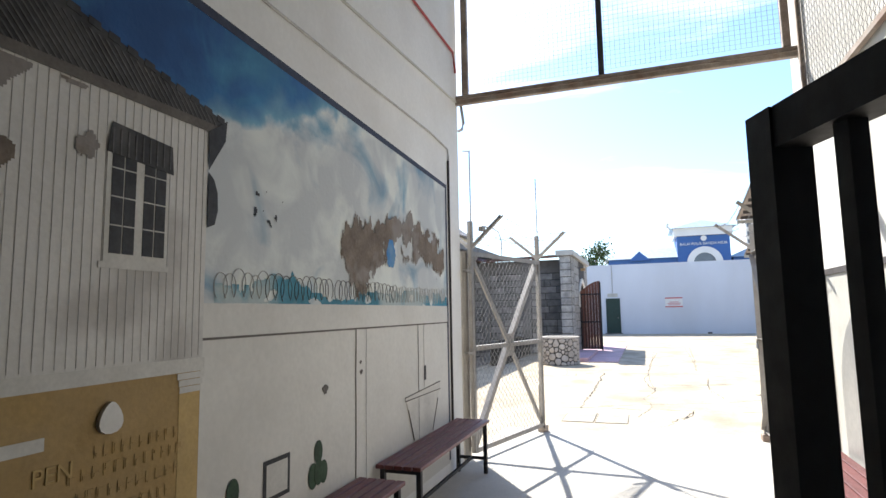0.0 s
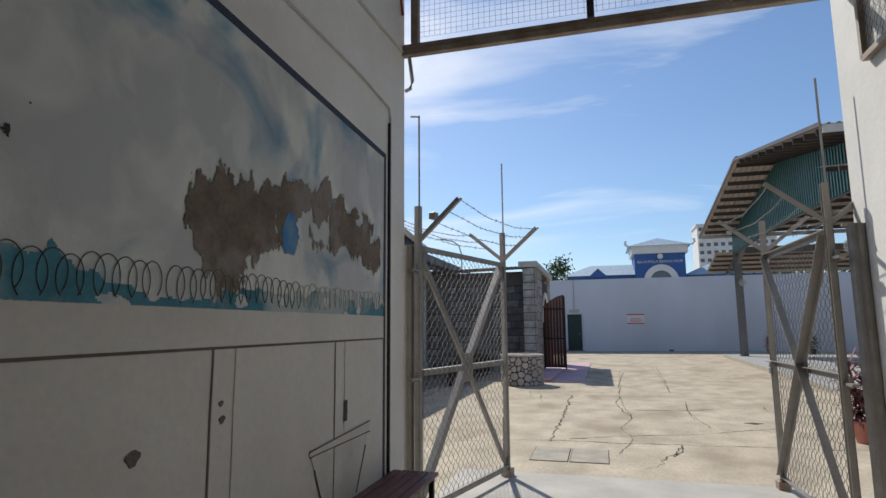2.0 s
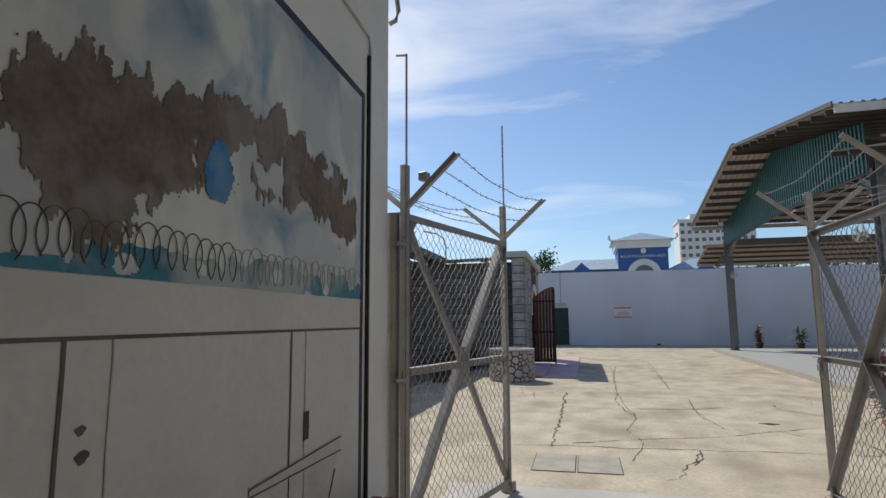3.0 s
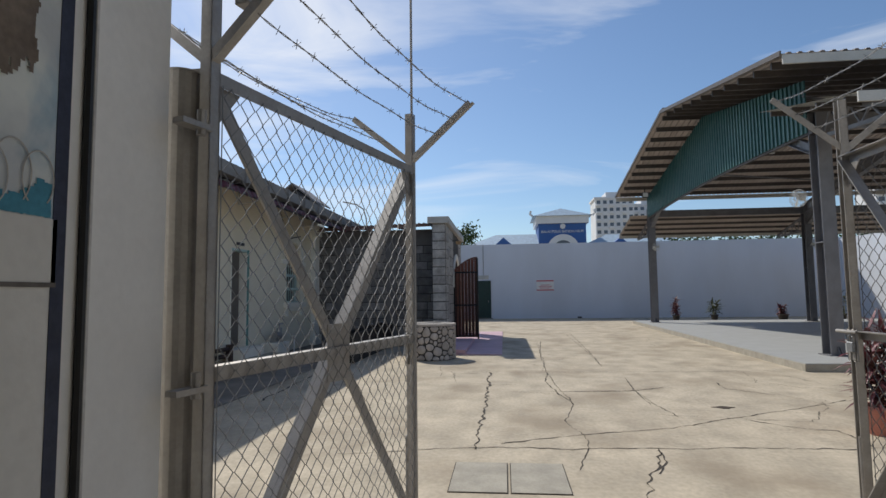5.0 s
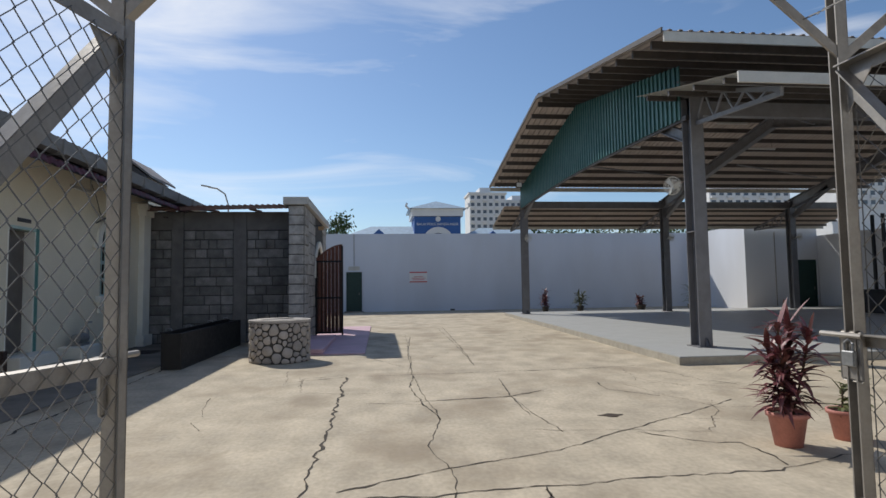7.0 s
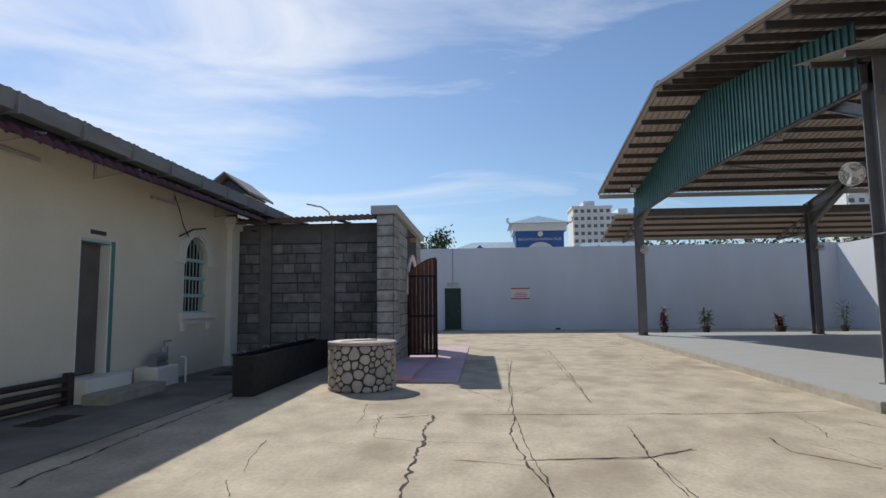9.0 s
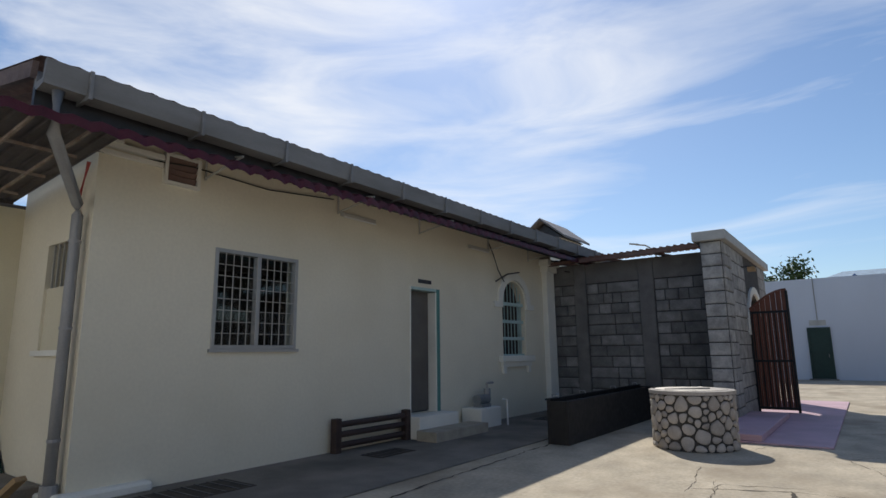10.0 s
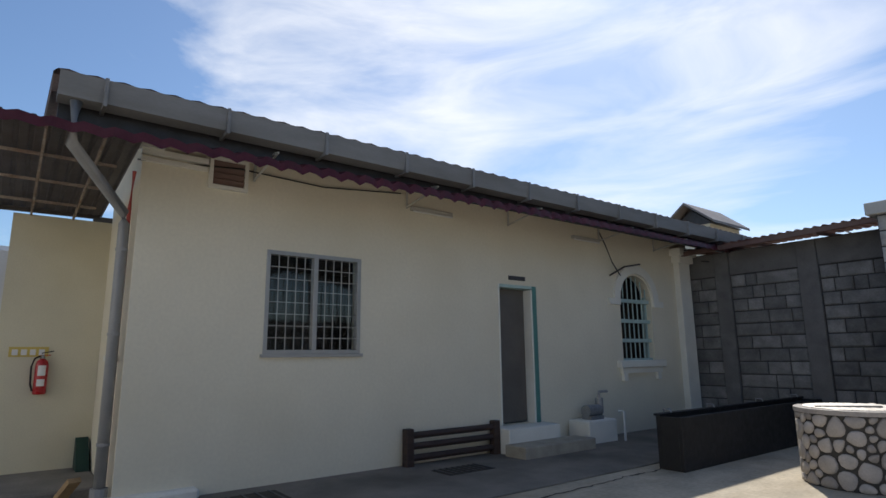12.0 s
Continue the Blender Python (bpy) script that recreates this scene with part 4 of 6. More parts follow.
def potted(x, y, z0, pot_r, pot_h, h, leaves, length, material, label, seed, width=0.045, pot_mat=None):
    rnd = random.Random(seed)
    p = thing("potted_plant", (x, y, z0), label, "plant", "potted plants")
    bm = bmesh.new()
    prof = [(0.68, 0.0), (0.95, 0.86), (1.06, 0.86), (1.08, 1.0), (0.95, 1.0), (0.9, 0.88)]
    n = 18
    rings = [[bm.verts.new((x + pot_r * r * math.cos(2 * math.pi * j / n), y + pot_r * r * math.sin(2 * math.pi * j / n), z0 + pot_h * q)) for j in range(n)] for r, q in prof]
    for a, b in zip(rings, rings[1:]):
        for j in range(n):
            bm.faces.new((a[j], a[(j + 1) % n], b[(j + 1) % n], b[j]))
    bm.faces.new(rings[0][::-1])
    part("pot", bm, pot_mat or M_TERRA, p, "", True)
    part("soil", pipe([(x, y, z0 + pot_h * 0.8), (x, y, z0 + pot_h * 0.9)], pot_r * 0.92, 14), M_SOIL, p)
    fol = bmesh.new()
    stems = 5
    for s in range(stems):
        a = rnd.uniform(0, 6.28)
        lean = rnd.uniform(0.02, 0.28) * h
        top = Vector((x + lean * math.cos(a), y + lean * math.sin(a), z0 + pot_h + (h - pot_h) * rnd.uniform(0.5, 0.9)))
        root = Vector((x + 0.04 * math.cos(a), y + 0.04 * math.sin(a), z0 + pot_h * 0.85))
        part("stem", pipe([root, root.lerp(top, 0.5) + Vector((0.01, 0, 0)), top], 0.009, 5), M_BARK, p)
        for i in range(leaves // stems):
            f = rnd.uniform(0.15, 1.0)
            b = root.lerp(top, f)
            aa = rnd.uniform(0, 6.28)
            el = rnd.uniform(0.1, 1.4) * f + 0.15
            blade_leaf(fol, b, (math.cos(aa) * math.cos(el), math.sin(aa) * math.cos(el), math.sin(el)), length * rnd.uniform(0.6, 1.15), width, length * rnd.uniform(0.15, 0.7), rnd)
    part("foliage", fol, material, p, kind="stuff")
    return p


potted(2.84, 11.0, 0.0, 0.165, 0.3, 1.24, 260, 0.32, M_REDLEAF, "dark red-leaved cordyline in a terracotta pot", 5)
potted(3.5, 11.1, 0.0, 0.15, 0.27, 0.62, 60, 0.2, M_OLIVELEAF, "small green plant in a terracotta pot", 6)
potted(8.04, 36.0, 0.0, 0.2, 0.3, 1.25, 110, 0.4, M_REDLEAF, "dark shrub in a dark pot at the far wall", 7, 0.09, M_DARKSTEEL)
potted(9.98, 36.0, 0.0, 0.2, 0.3, 1.15, 80, 0.5, M_OLIVELEAF, "spreading green shrub in a dark pot at the far wall", 8, 0.08, M_DARKSTEEL)
potted(13.4, 36.0, 0.0, 0.28, 0.3, 0.85, 110, 0.35, M_REDLEAF, "low dark red shrub in a pot at the far wall", 9, 0.09, M_DARKSTEEL)
potted(16.3, 36.0, 0.0, 0.2, 0.3, 1.6, 60, 0.55, M_OLIVELEAF, "thin tall shrub in a pot at the far wall", 10, 0.05, M_DARKSTEEL)


# ---- well ----
WC = Vector((-2.785, 18.1, 0))
WR, WH = 0.595, 0.81
well = thing("stone_well", tuple(WC), "round well faced with pale river stones under a mesh lid", "well")
bm = bmesh.new()
n = 40
for r0, r1, z0, z1 in ((WR - 0.02, WR - 0.02, 0, WH),):
    o = [[bm.verts.new((WC.x + r * math.cos(2 * math.pi * j / n), WC.y + r * math.sin(2 * math.pi * j / n), z)) for j in range(n)] for r, z in ((WR - 0.02, 0), (WR - 0.02, WH), (WR - 0.14, WH), (WR - 0.14, 0.05))]
    for a, b in zip(o, o[1:]):
        for j in range(n):
            bm.faces.new((a[j], a[(j + 1) % n], b[(j + 1) % n], b[j]))
part("core", bm, M_MORTAR, well, "dark mortar")
bm = bmesh.new()
o = [[bm.verts.new((WC.x + r * math.cos(2 * math.pi * j / n), WC.y + r * math.sin(2 * math.pi * j / n), z)) for j in range(n)] for r, z in ((WR + 0.015, WH - 0.03), (WR + 0.015, WH + 0.02), (WR - 0.14, WH + 0.02), (WR - 0.14, WH - 0.03))]
for i in range(4):
    for j in range(n):
        bm.faces.new((o[i][j], o[i][(j + 1) % n], o[(i + 1) % 4][(j + 1) % n], o[(i + 1) % 4][j]))
part("rim", bm, M_WELLSTONE, well)
bm = bmesh.new()
for i in range(-12, 13):
    d = i * 0.05
    h = math.sqrt(max(0.001, (WR - 0.08) ** 2 - d * d))
    tube(bm, [(WC.x + d, WC.y - h, WH + 0.025), (WC.x + d, WC.y + h, WH + 0.025)], 0.004, 3)
    tube(bm, [(WC.x - h, WC.y + d, WH + 0.028), (WC.x + h, WC.y + d, WH + 0.028)], 0.004, 3)
part("mesh_lid", bm, M_GALV, well)
part("lid_bar", bar((WC.x - 0.3, WC.y - 0.3, WH + 0.03), (WC.x + 0.25, WC.y + 0.05, WH + 0.04), 0.05, 0.02), M_GALV, well)
rnd = random.Random(11)
ROUND = 2 * math.pi * WR
cells, tries = [], 0
while len(cells) < 170 and tries < 30000:
    tries += 1
    r = rnd.choice((0.105, 0.09, 0.075)) if tries < 1500 else rnd.choice((0.055, 0.042))
    a, z = rnd.uniform(0, ROUND), rnd.uniform(0.02, WH - 0.05)
    if all(math.hypot(min(abs(a - b), ROUND - abs(a - b)), z - w) > r + q for b, w, q in cells):
        cells.append((a, z, r))


def clipped(poly, px, pz, nx, nz):
    """The part of a polygon on the near side of a line."""
    out = []
    for k in range(len(poly)):
        (ax, az), (bx2, bz) = poly[k], poly[(k + 1) % len(poly)]
        da, db = (ax - px) * nx + (az - pz) * nz, (bx2 - px) * nx + (bz - pz) * nz
        if da <= 0:
            out.append((ax, az))
        if da * db < 0:
            f = da / (da - db)
            out.append((ax + (bx2 - ax) * f, az + (bz - az) * f))
    return out


for a, z, r in cells:
    poly = [(-0.2, -0.2), (0.2, -0.2), (0.2, 0.2), (-0.2, 0.2)]
    poly = clipped(clipped(poly, 0, 0.004 - z, 0, -1), 0, WH - 0.035 - z, 0, 1)
    for b, w, q in cells:
        dx = (b - a + ROUND / 2) % ROUND - ROUND / 2
        dz = w - z
        d = math.hypot(dx, dz)
        if 1e-6 < d < 0.4 and len(poly) > 2:
            m = (d * d + r * r - q * q) / (2 * d) - 0.0105
            poly = clipped(poly, dx / d * m, dz / d * m, dx / d, dz / d)
    if len(poly) < 3:
        continue
    for _ in range(2):
        poly = [p for (x0, z0), (x1, z1) in zip(poly, poly[1:] + poly[:1]) for p in ((x0 * 0.75 + x1 * 0.25, z0 * 0.75 + z1 * 0.25), (x0 * 0.25 + x1 * 0.75, z0 * 0.25 + z1 * 0.75))]
    poly = poly[::2] if len(poly) > 18 else poly
    bm = bmesh.new()
    rings = []
    for sc, out in ((1.0, -0.02), (0.97, 0.004), (0.8, 0.014)):
        rings.append([bm.verts.new((WC.x + (WR + out - 0.008) * math.cos((a + x * sc) / WR), WC.y + (WR + out - 0.008) * math.sin((a + x * sc) / WR), z + w * sc)) for x, w in poly])
    k = len(poly)
    for p, q in zip(rings, rings[1:]):
        for n in range(k):
            bm.faces.new((p[n], p[(n + 1) % k], q[(n + 1) % k], q[n]))
    bm.faces.new(rings[-1])
    part("stone", bm, M_WELLSTONE, well, "", True)

# ---- black trough ----
tr = thing("black_trough", (-4.43, 19.0, 0), "long black painted concrete trough", "trough")
part("floor", box(-4.68, 17.21, 0.0, -4.44, 21.54, 0.08), M_TROUGH, tr)
for x in (-4.74, -4.44):
    part("side_wall", box(x, 17.15, 0.0, x + 0.06, 21.6, 0.66, 0.006), M_TROUGH, tr)
for y in (17.15, 21.54):
    part("end_wall", box(-4.68, y + 0.002, 0.0, -4.44, y + 0.058, 0.655), M_TROUGH, tr)
for y in (17.3, 18.4, 19.9, 21.2):
    bm = tube(bmesh.new(), [(-4.71, y, 0.6), (-4.71, y, 0.74), (-4.62, y, 0.74), (-4.6, y, 0.70)], 0.011, 6)
    part("tap", bm, M_PUMP, tr)
part("capping", box(-4.76, 17.13, 0.66, -4.67, 21.62, 0.69, 0.006), M_TROUGH, tr)

# ---- gateway with red gate ----
gw = struct("wall_gateway", pierced("x", -3.12, 0.4, 21.25, 27.2, 0.0, 3.62, [(23.72, 0.0, 25.9, 2.7)]), M_MORTAR, "gateway wall of grey stone blocks", "wall")
cop = struct("trim_gateway_coping", box(-3.24, 21.12, 3.62, -2.6, 27.35, 3.82, 0.01), M_FASCIA, "plain overhanging concrete coping", "trim")
M_ARCHWHITE = M_HOUSE_TRIM
bm = bmesh.new()
for k in range(12):
    a0, a1 = math.pi * k / 12, math.pi * (k + 1) / 12
    q = [[(-2.72, 24.81 + r * math.cos(a), 1.75 + r * math.sin(a) * 0.92) for a in (a0, a1)] for r in (1.12, 1.3)]
    prism(bm, [q[0][0], q[0][1], q[1][1], q[1][0]], (0.05, 0, 0))
struct("trim_gateway_arch", bm, M_ARCHWHITE, "pale plaster arch band over the gate", "trim")
gl2 = thing("gateway_lamp", (-2.6, 23.4, 3.2), "small wall lamp under the gateway coping", "lamp")
part("arm", bar((-2.72, 23.4, 3.3), (-2.5, 23.4, 3.3), 0.03, 0.03), M_DARKSTEEL, gl2)
part("head", box(-2.58, 23.3, 3.18, -2.42, 23.5, 3.28, 0.01), M_WOODTAN, gl2)


def red_leaf_gate(y, x0, x1):
    g = thing("red_gate_leaf", (x0, y, 0), "open arched red-brown wooden gate leaf with black bars", "gate")
    n = 7
    w = (x1 - x0) / n
    top = lambda f: 2.32 + 0.42 * math.sin(f * math.pi / 2)
    for i in range(n):
        a, b = i / n, (i + 1) / n
        bm = bmesh.new()
        prism(bm, [(x0 + i * w + 0.004, y, 0.08), (x0 + (i + 1) * w - 0.004, y, 0.08), (x0 + (i + 1) * w - 0.004, y, top(b)), (x0 + i * w + 0.004, y, top(a))], (0, 0.03, 0))
        part("plank", bm, M_REDWOOD, g)
        part("bar", pipe([(x0 + (i + 0.5) * w, y - 0.03, 0.1), (x0 + (i + 0.5) * w, y - 0.03, 2.25)], 0.014, 6), M_BLACK, g)
    for z in (0.12, 1.15, 2.25):
        part("rail", box(x0, y - 0.05, z - 0.025, x1, y - 0.012, z + 0.025), M_BLACK, g)
    for x in (x0, x1):
        part("stile", box(x - 0.025, y - 0.045, 0.03, x + 0.025, y + 0.04, 2.3 if x == x0 else 2.72), M_BLACK, g)
    bm = bmesh.new()
    for i in range(8):
        beam(bm, (x0 + (x1 - x0) * i / 8, y, top(i / 8) + 0.01), (x0 + (x1 - x0) * (i + 1) / 8, y, top((i + 1) / 8) + 0.01), 0.06, 0.04)
    part("top_rail", bm, M_REDWOOD, g)


red_leaf_gate(23.7, -2.68, -1.9)
struct("pavement_pink", box(-2.7, 18.8, 0.0, -1.1, 27.4, 0.03, 0.006), M_PINK, "faded pink painted concrete path", "pavement")
struct("step_pink", box(-2.7, 18.85, 0.03, -2.0, 22.6, 0.13, 0.01), M_PINK, "low faded pink step", "step")

# brown sheet roof above the block wall
rs = thing("rusty_roof", (-5.2, 22.6, 3.5), "sagging brown corrugated sheet over the block wall", "roof")
bm = corrugated((-7.0, 21.7, 3.62), (3.9, 0, 0.08), (0, 1.6, 0.12), 0.15, 0.025, (0, 0, 1))
part("sheet", bm, M_RUSTSHEET, rs)
for x in (-6.6, -5.4, -4.2):
    part("rafter", bar((x, 21.75, 3.58), (x, 23.2, 3.7), 0.05, 0.06), M_RUSTSHEET, rs)
part("edge_beam", bar((-7.0, 21.76, 3.56), (-3.14, 21.76, 3.66), 0.05, 0.09), M_RUSTSHEET, rs)

# ---- house fittings ----
# barred sliding window
w1 = thing("window_1", (-7.0, 13.25, 1.53), "aluminium sliding window behind a pale bar grille", "window", kind="structure")
y0, y1, z0, z1 = 12.69, 13.99, 1.5, 2.76
for a in ((y0, z0, y1, z0 + 0.05), (y0, z1 - 0.05, y1, z1), (y0, z0 + 0.05, y0 + 0.05, z1 - 0.05), (y1 - 0.05, z0 + 0.05, y1, z1 - 0.05), (13.31, z0 + 0.05, 13.37, z1 - 0.05)):
    part("frame", box(-7.08, a[0], a[1], -6.985, a[2], a[3], 0.003), M_ALU, w1)
part("sill", box(-7.05, y0 - 0.03, z0 - 0.04, -6.96, y1 + 0.03, z0), M_ALU, w1)
for a, b in ((y0 + 0.05, 13.31), (13.37, y1 - 0.05)):
    pn = part("pane", box(-7.075, a, z0 + 0.05, -7.07, b, z1 - 0.05), M_GLASS, w1)
    pn.visible_shadow = False
    for i in range(1, 5):
        y = a + (b - a) * i / 5
        part("grille_bar", box(-7.02, y - 0.0045, z0 + 0.05, -7.008, y + 0.0045, z1 - 0.05), M_GRILLE, w1)
for i in range(1, 8):
    z = z0 + 0.05 + (z1 - z0 - 0.1) * i / 8
    part("grille_bar", box(-7.033, y0 + 0.05, z - 0.0045, -7.021, y1 - 0.05, z + 0.0045), M_GRILLE, w1)

# open door
d3 = thing("door_3", (-7.0, 16.9, 0.37), "grey-brown door set back in a teal frame", "door", kind="structure")
part("jamb", box(-7.2, 17.27, 0.38, -6.975, 17.36, 2.6, 0.004), M_TEAL, d3)
part("edge_strip", box(-7.2, 17.235, 0.38, -6.985, 17.268, 2.54, 0.003), M_HOUSE_TRIM, d3)
part("jamb", box(-7.2, 16.502, 0.38, -6.99, 16.53, 2.6, 0.004), M_HOUSE_TRIM, d3)
part("head", box(-7.2, 16.532, 2.55, -6.985, 17.268, 2.6, 0.004), M_PALETEAL, d3)
part("slot", box(-7.02, 16.74, 2.68, -6.985, 17.12, 2.75, 0.004), M_DARKSTEEL, d3, "dark name slot above the doorway")
part("leaf", box(-7.2, 16.535, 0.4, -7.16, 17.23, 2.545, 0.003), M_DOORLEAF, d3, "grey-brown door leaf")
struct("step_door_upper", box(-7.0, 16.3, 0.0, -6.62, 17.42, 0.38, 0.012), M_HOUSE_TRIM, "pale upper door step", "step")
struct("step_door_lower", box(-6.62, 16.2, 0.0, -6.2, 17.75, 0.18, 0.012), M_HATCH, "grey lower door step", "step")

# arched barred window
w2 = thing("window_2", (-7.0, yc, 1.34), "arched window with pale teal rails and thin bars", "window", kind="structure")
for z in (1.34, 1.72, 2.1, 2.5):
    part("rail", box(-7.12, 19.72, z - 0.035, -7.05, 20.77, z + 0.035, 0.003), M_PALETEAL, w2)
for i in range(7):
    y = 19.72 + 1.05 * (i + 0.5) / 7
    h = zc + 0.48 * math.sqrt(max(0, 1 - ((y - yc) / 0.525) ** 2))
    part("bar", pipe([(-7.085, y, 1.34), (-7.085, y, h)], 0.012, 6), M_PALETEAL, w2)
for y in (19.72, 20.72):
    part("jamb", box(-7.18, y, 1.34, -7.13, y + 0.05, 2.6), M_PALETEAL, w2)

# louvre vent
v = thing("wall_vent", (-7.0, 12.17, 3.5), "wooden louvred vent high on the house wall", "vent")
for a in ((11.95, 3.42, 12.4, 3.46), (11.95, 3.76, 12.4, 3.8), (11.95, 3.46, 11.99, 3.76), (12.36, 3.46, 12.4, 3.76)):
    part("frame", box(-7.0, a[0], a[1], -6.94, a[2], a[3]), M_HOUSE_TRIM, v)
for i in range(4):
    z = 3.48 + i * 0.075
    part("slat", bar((-6.98, 11.99, z + 0.03), (-6.98, 12.36, z + 0.03), 0.012, 0.07, (0.5, 0, 1)), M_RUSTSHEET, v)

for y in (15.17, 18.75):
    t = thing("tube_lamp", (-6.95, y, 3.58), "unlit white tube lamp on the house wall", "lamp", "house tube lamps")
    part("housing", box(-7.0, y - 0.38, 3.56, -6.94, y + 0.38, 3.62, 0.005), M_FASCIA, t)
    part("tube", pipe([(-6.93, y - 0.36, 3.545), (-6.93, y + 0.36, 3.545)], 0.014, 8), M_TUBE, t)
c = thing("wall_cable", (-6.96, 12.0, 3.7), "thin black cables strung under the eave", "cable")
part("cable", pipe([(-6.97, 11.2, 3.6), (-6.96, 12.3, 3.7), (-6.95, 13.4, 3.66), (-6.95, 14.6, 3.78)], 0.009, 5), M_CABLE, c)
part("cable", pipe([(-6.97, 19.15, 3.8), (-6.9, 19.25, 3.5), (-6.9, 19.42, 3.2), (-6.86, 19.6, 2.95)], 0.012, 5), M_CABLE, c)
part("cable", pipe([(-6.5, 22.0, 3.4), (-6.4, 23.0, 3.45), (-5.0, 22.3, 3.5)], 0.012, 5), M_CABLE, c)
bk = thing("window_shade", (-6.85, 19.95, 3.0), "thin dark metal arm over the arched window", "bracket")
part("arm", pipe([(-6.96, 19.4, 2.95), (-6.8, 19.65, 3.12), (-6.75, 20.1, 3.2)], 0.018, 6), M_DARKSTEEL, bk)

# downpipe and red pipe at the corner
dp = thing("downpipe", (-7.15, 11.05, 0), "grey plastic downpipe at the house corner", "pipe")
part("pipe", pipe([(-6.2, 10.55, 3.8), (-6.2, 10.55, 3.4), (-7.1, 11.13, 3.02), (-7.12, 11.15, 2.9), (-7.12, 11.15, 0.05)], 0.055, 12), M_PIPE, dp, "", True)
for z in (0.6, 1.7, 2.6):
    part("clip", pipe([(-7.12, 11.15, z), (-7.12, 11.15, z + 0.03)], 0.062, 12), M_PIPE, dp)
part("boot", pipe([(-7.12, 11.15, 0.0), (-7.12, 11.15, 0.2)], 0.08, 12), M_PIPE, dp)
rp = thing("red_pipe", (-7.3, 11.1, 0), "thin red pipe on the house side wall", "pipe")
part("pipe", pipe([(-7.3, 11.21, 0), (-7.3, 11.21, 3.1), (-7.1, 11.2, 3.5)], 0.022, 8), M_REDPIPE, rp)
sw = thing("window_3", (-7.75, 10.95, 1.44), "side window with a yellowed board", "window", kind="structure")
part("frame", box(-8.16, 11.2, 1.44, -7.34, 11.248, 1.5), M_HOUSE_TRIM, sw)
part("board", box(-8.1, 11.28, 1.5, -7.4, 11.3, 2.2), M_YELLOW, sw)
for i in range(5):
    part("bar", box(-8.02 + i * 0.13, 11.28, 2.2, -8.0 + i * 0.13, 11.3, 2.7), M_GRILLE, sw)

fe = local_thing("fire_extinguisher", pose(-8.91, 10.645, 1.05) @ Matrix.Scale(0.82, 4), "red fire extinguisher with white labels on the yellowed wall", "extinguisher")
bm = bmesh.new()
prof = [(0.0, 0.0), (0.075, 0.0), (0.085, 0.02), (0.085, 0.42), (0.07, 0.48), (0.03, 0.52), (0.0, 0.52)]
n = 18
rings = [[bm.verts.new((max(r, 0.001) * math.cos(2 * math.pi * j / n), max(r, 0.001) * math.sin(2 * math.pi * j / n), z)) for j in range(n)] for r, z in prof]
for a, b in zip(rings, rings[1:]):
    for j in range(n):
        bm.faces.new((a[j], a[(j + 1) % n], b[(j + 1) % n], b[j]))
part("body", bm, M_RED, fe, "", True)
part("valve", pipe([(0, 0, 0.52), (0, 0, 0.58)], 0.022, 8), M_PUMP, fe)
part("handle", bar((0, -0.02, 0.6), (0.02, 0.13, 0.63), 0.02, 0.015), M_BLACK, fe)
part("lever", bar((0, -0.02, 0.57), (0.02, 0.1, 0.57), 0.02, 0.012), M_RED, fe)
part("hose", pipe([(0.0, -0.03, 0.56), (0.02, -0.1, 0.52), (0.02, -0.13, 0.4), (0.02, -0.12, 0.15), (0.02, -0.09, 0.05)], 0.013, 8), M_BLACK, fe)
for za, zb in ((0.27, 0.42), (0.12, 0.22)):
    bm = bmesh.new()
    vs = [[bm.verts.new((0.0865 * math.cos(a), 0.0865 * math.sin(a), z)) for a in [-0.6 + 0.2 * k for k in range(7)]] for z in (za, zb)]
    for j in range(6):
        bm.faces.new((vs[0][j], vs[0][j + 1], vs[1][j + 1], vs[1][j]))
    part("label", bm, M_LABEL, fe)
part("hook", box(-0.09, -0.03, 0.3, -0.075, 0.03, 0.55), M_DARKSTEEL, fe)
es = thing("wall_label", (-8.99, 10.4, 1.5), "small yellow instruction label strip", "sign")
part("strip", box(-8.998, 10.3, 1.5, -8.99, 10.7, 1.62), M_YLABEL, es)
for i in range(4):
    part("pictogram", box(-8.99, 10.33 + i * 0.09, 1.52, -8.986, 10.39 + i * 0.09, 1.59), M_LABEL, es)

# low wooden fence piece, pump, drain grates, green sack, offcut
fn = thing("low_fence", (-6.87, 15.4, 0), "low dark wooden rail fence by the house wall", "fence")
for y in (14.68, 16.24):
    part("post", box(-6.93, y - 0.06, 0, -6.81, y + 0.06, 0.5, 0.01), M_FENCEWOOD, fn)
for z in (0.12, 0.27, 0.41):
    part("rail", pipe([(-6.87, 14.72, z), (-6.87, 16.2, z)], 0.045, 8), M_FENCEWOOD, fn)
pb = thing("water_pump", (-6.7, 18.35, 0), "grey water pump on a white concrete block", "pump")
part("plinth", box(-6.95, 17.98, 0, -6.5, 18.72, 0.38, 0.02), M_HOUSE_TRIM, pb)
part("motor", pipe([(-6.7, 18.15, 0.52), (-6.7, 18.5, 0.52)], 0.1, 12), M_PUMP, pb)
part("head", pipe([(-6.7, 18.52, 0.48), (-6.7, 18.52, 0.72)], 0.07, 10), M_PUMP, pb)
part("foot", box(-6.8, 18.17, 0.38, -6.6, 18.5, 0.44), M_PUMP, pb)
part("outlet", pipe([(-6.7, 18.52, 0.72), (-6.7, 18.52, 0.82), (-6.7, 18.75, 0.82)], 0.022, 8), M_PIPE, pb)
part("outlet", pipe([(-6.5, 18.78, 0.5), (-6.4, 18.78, 0.5), (-6.4, 18.78, 0.02)], 0.02, 8), M_TUBE, pb)
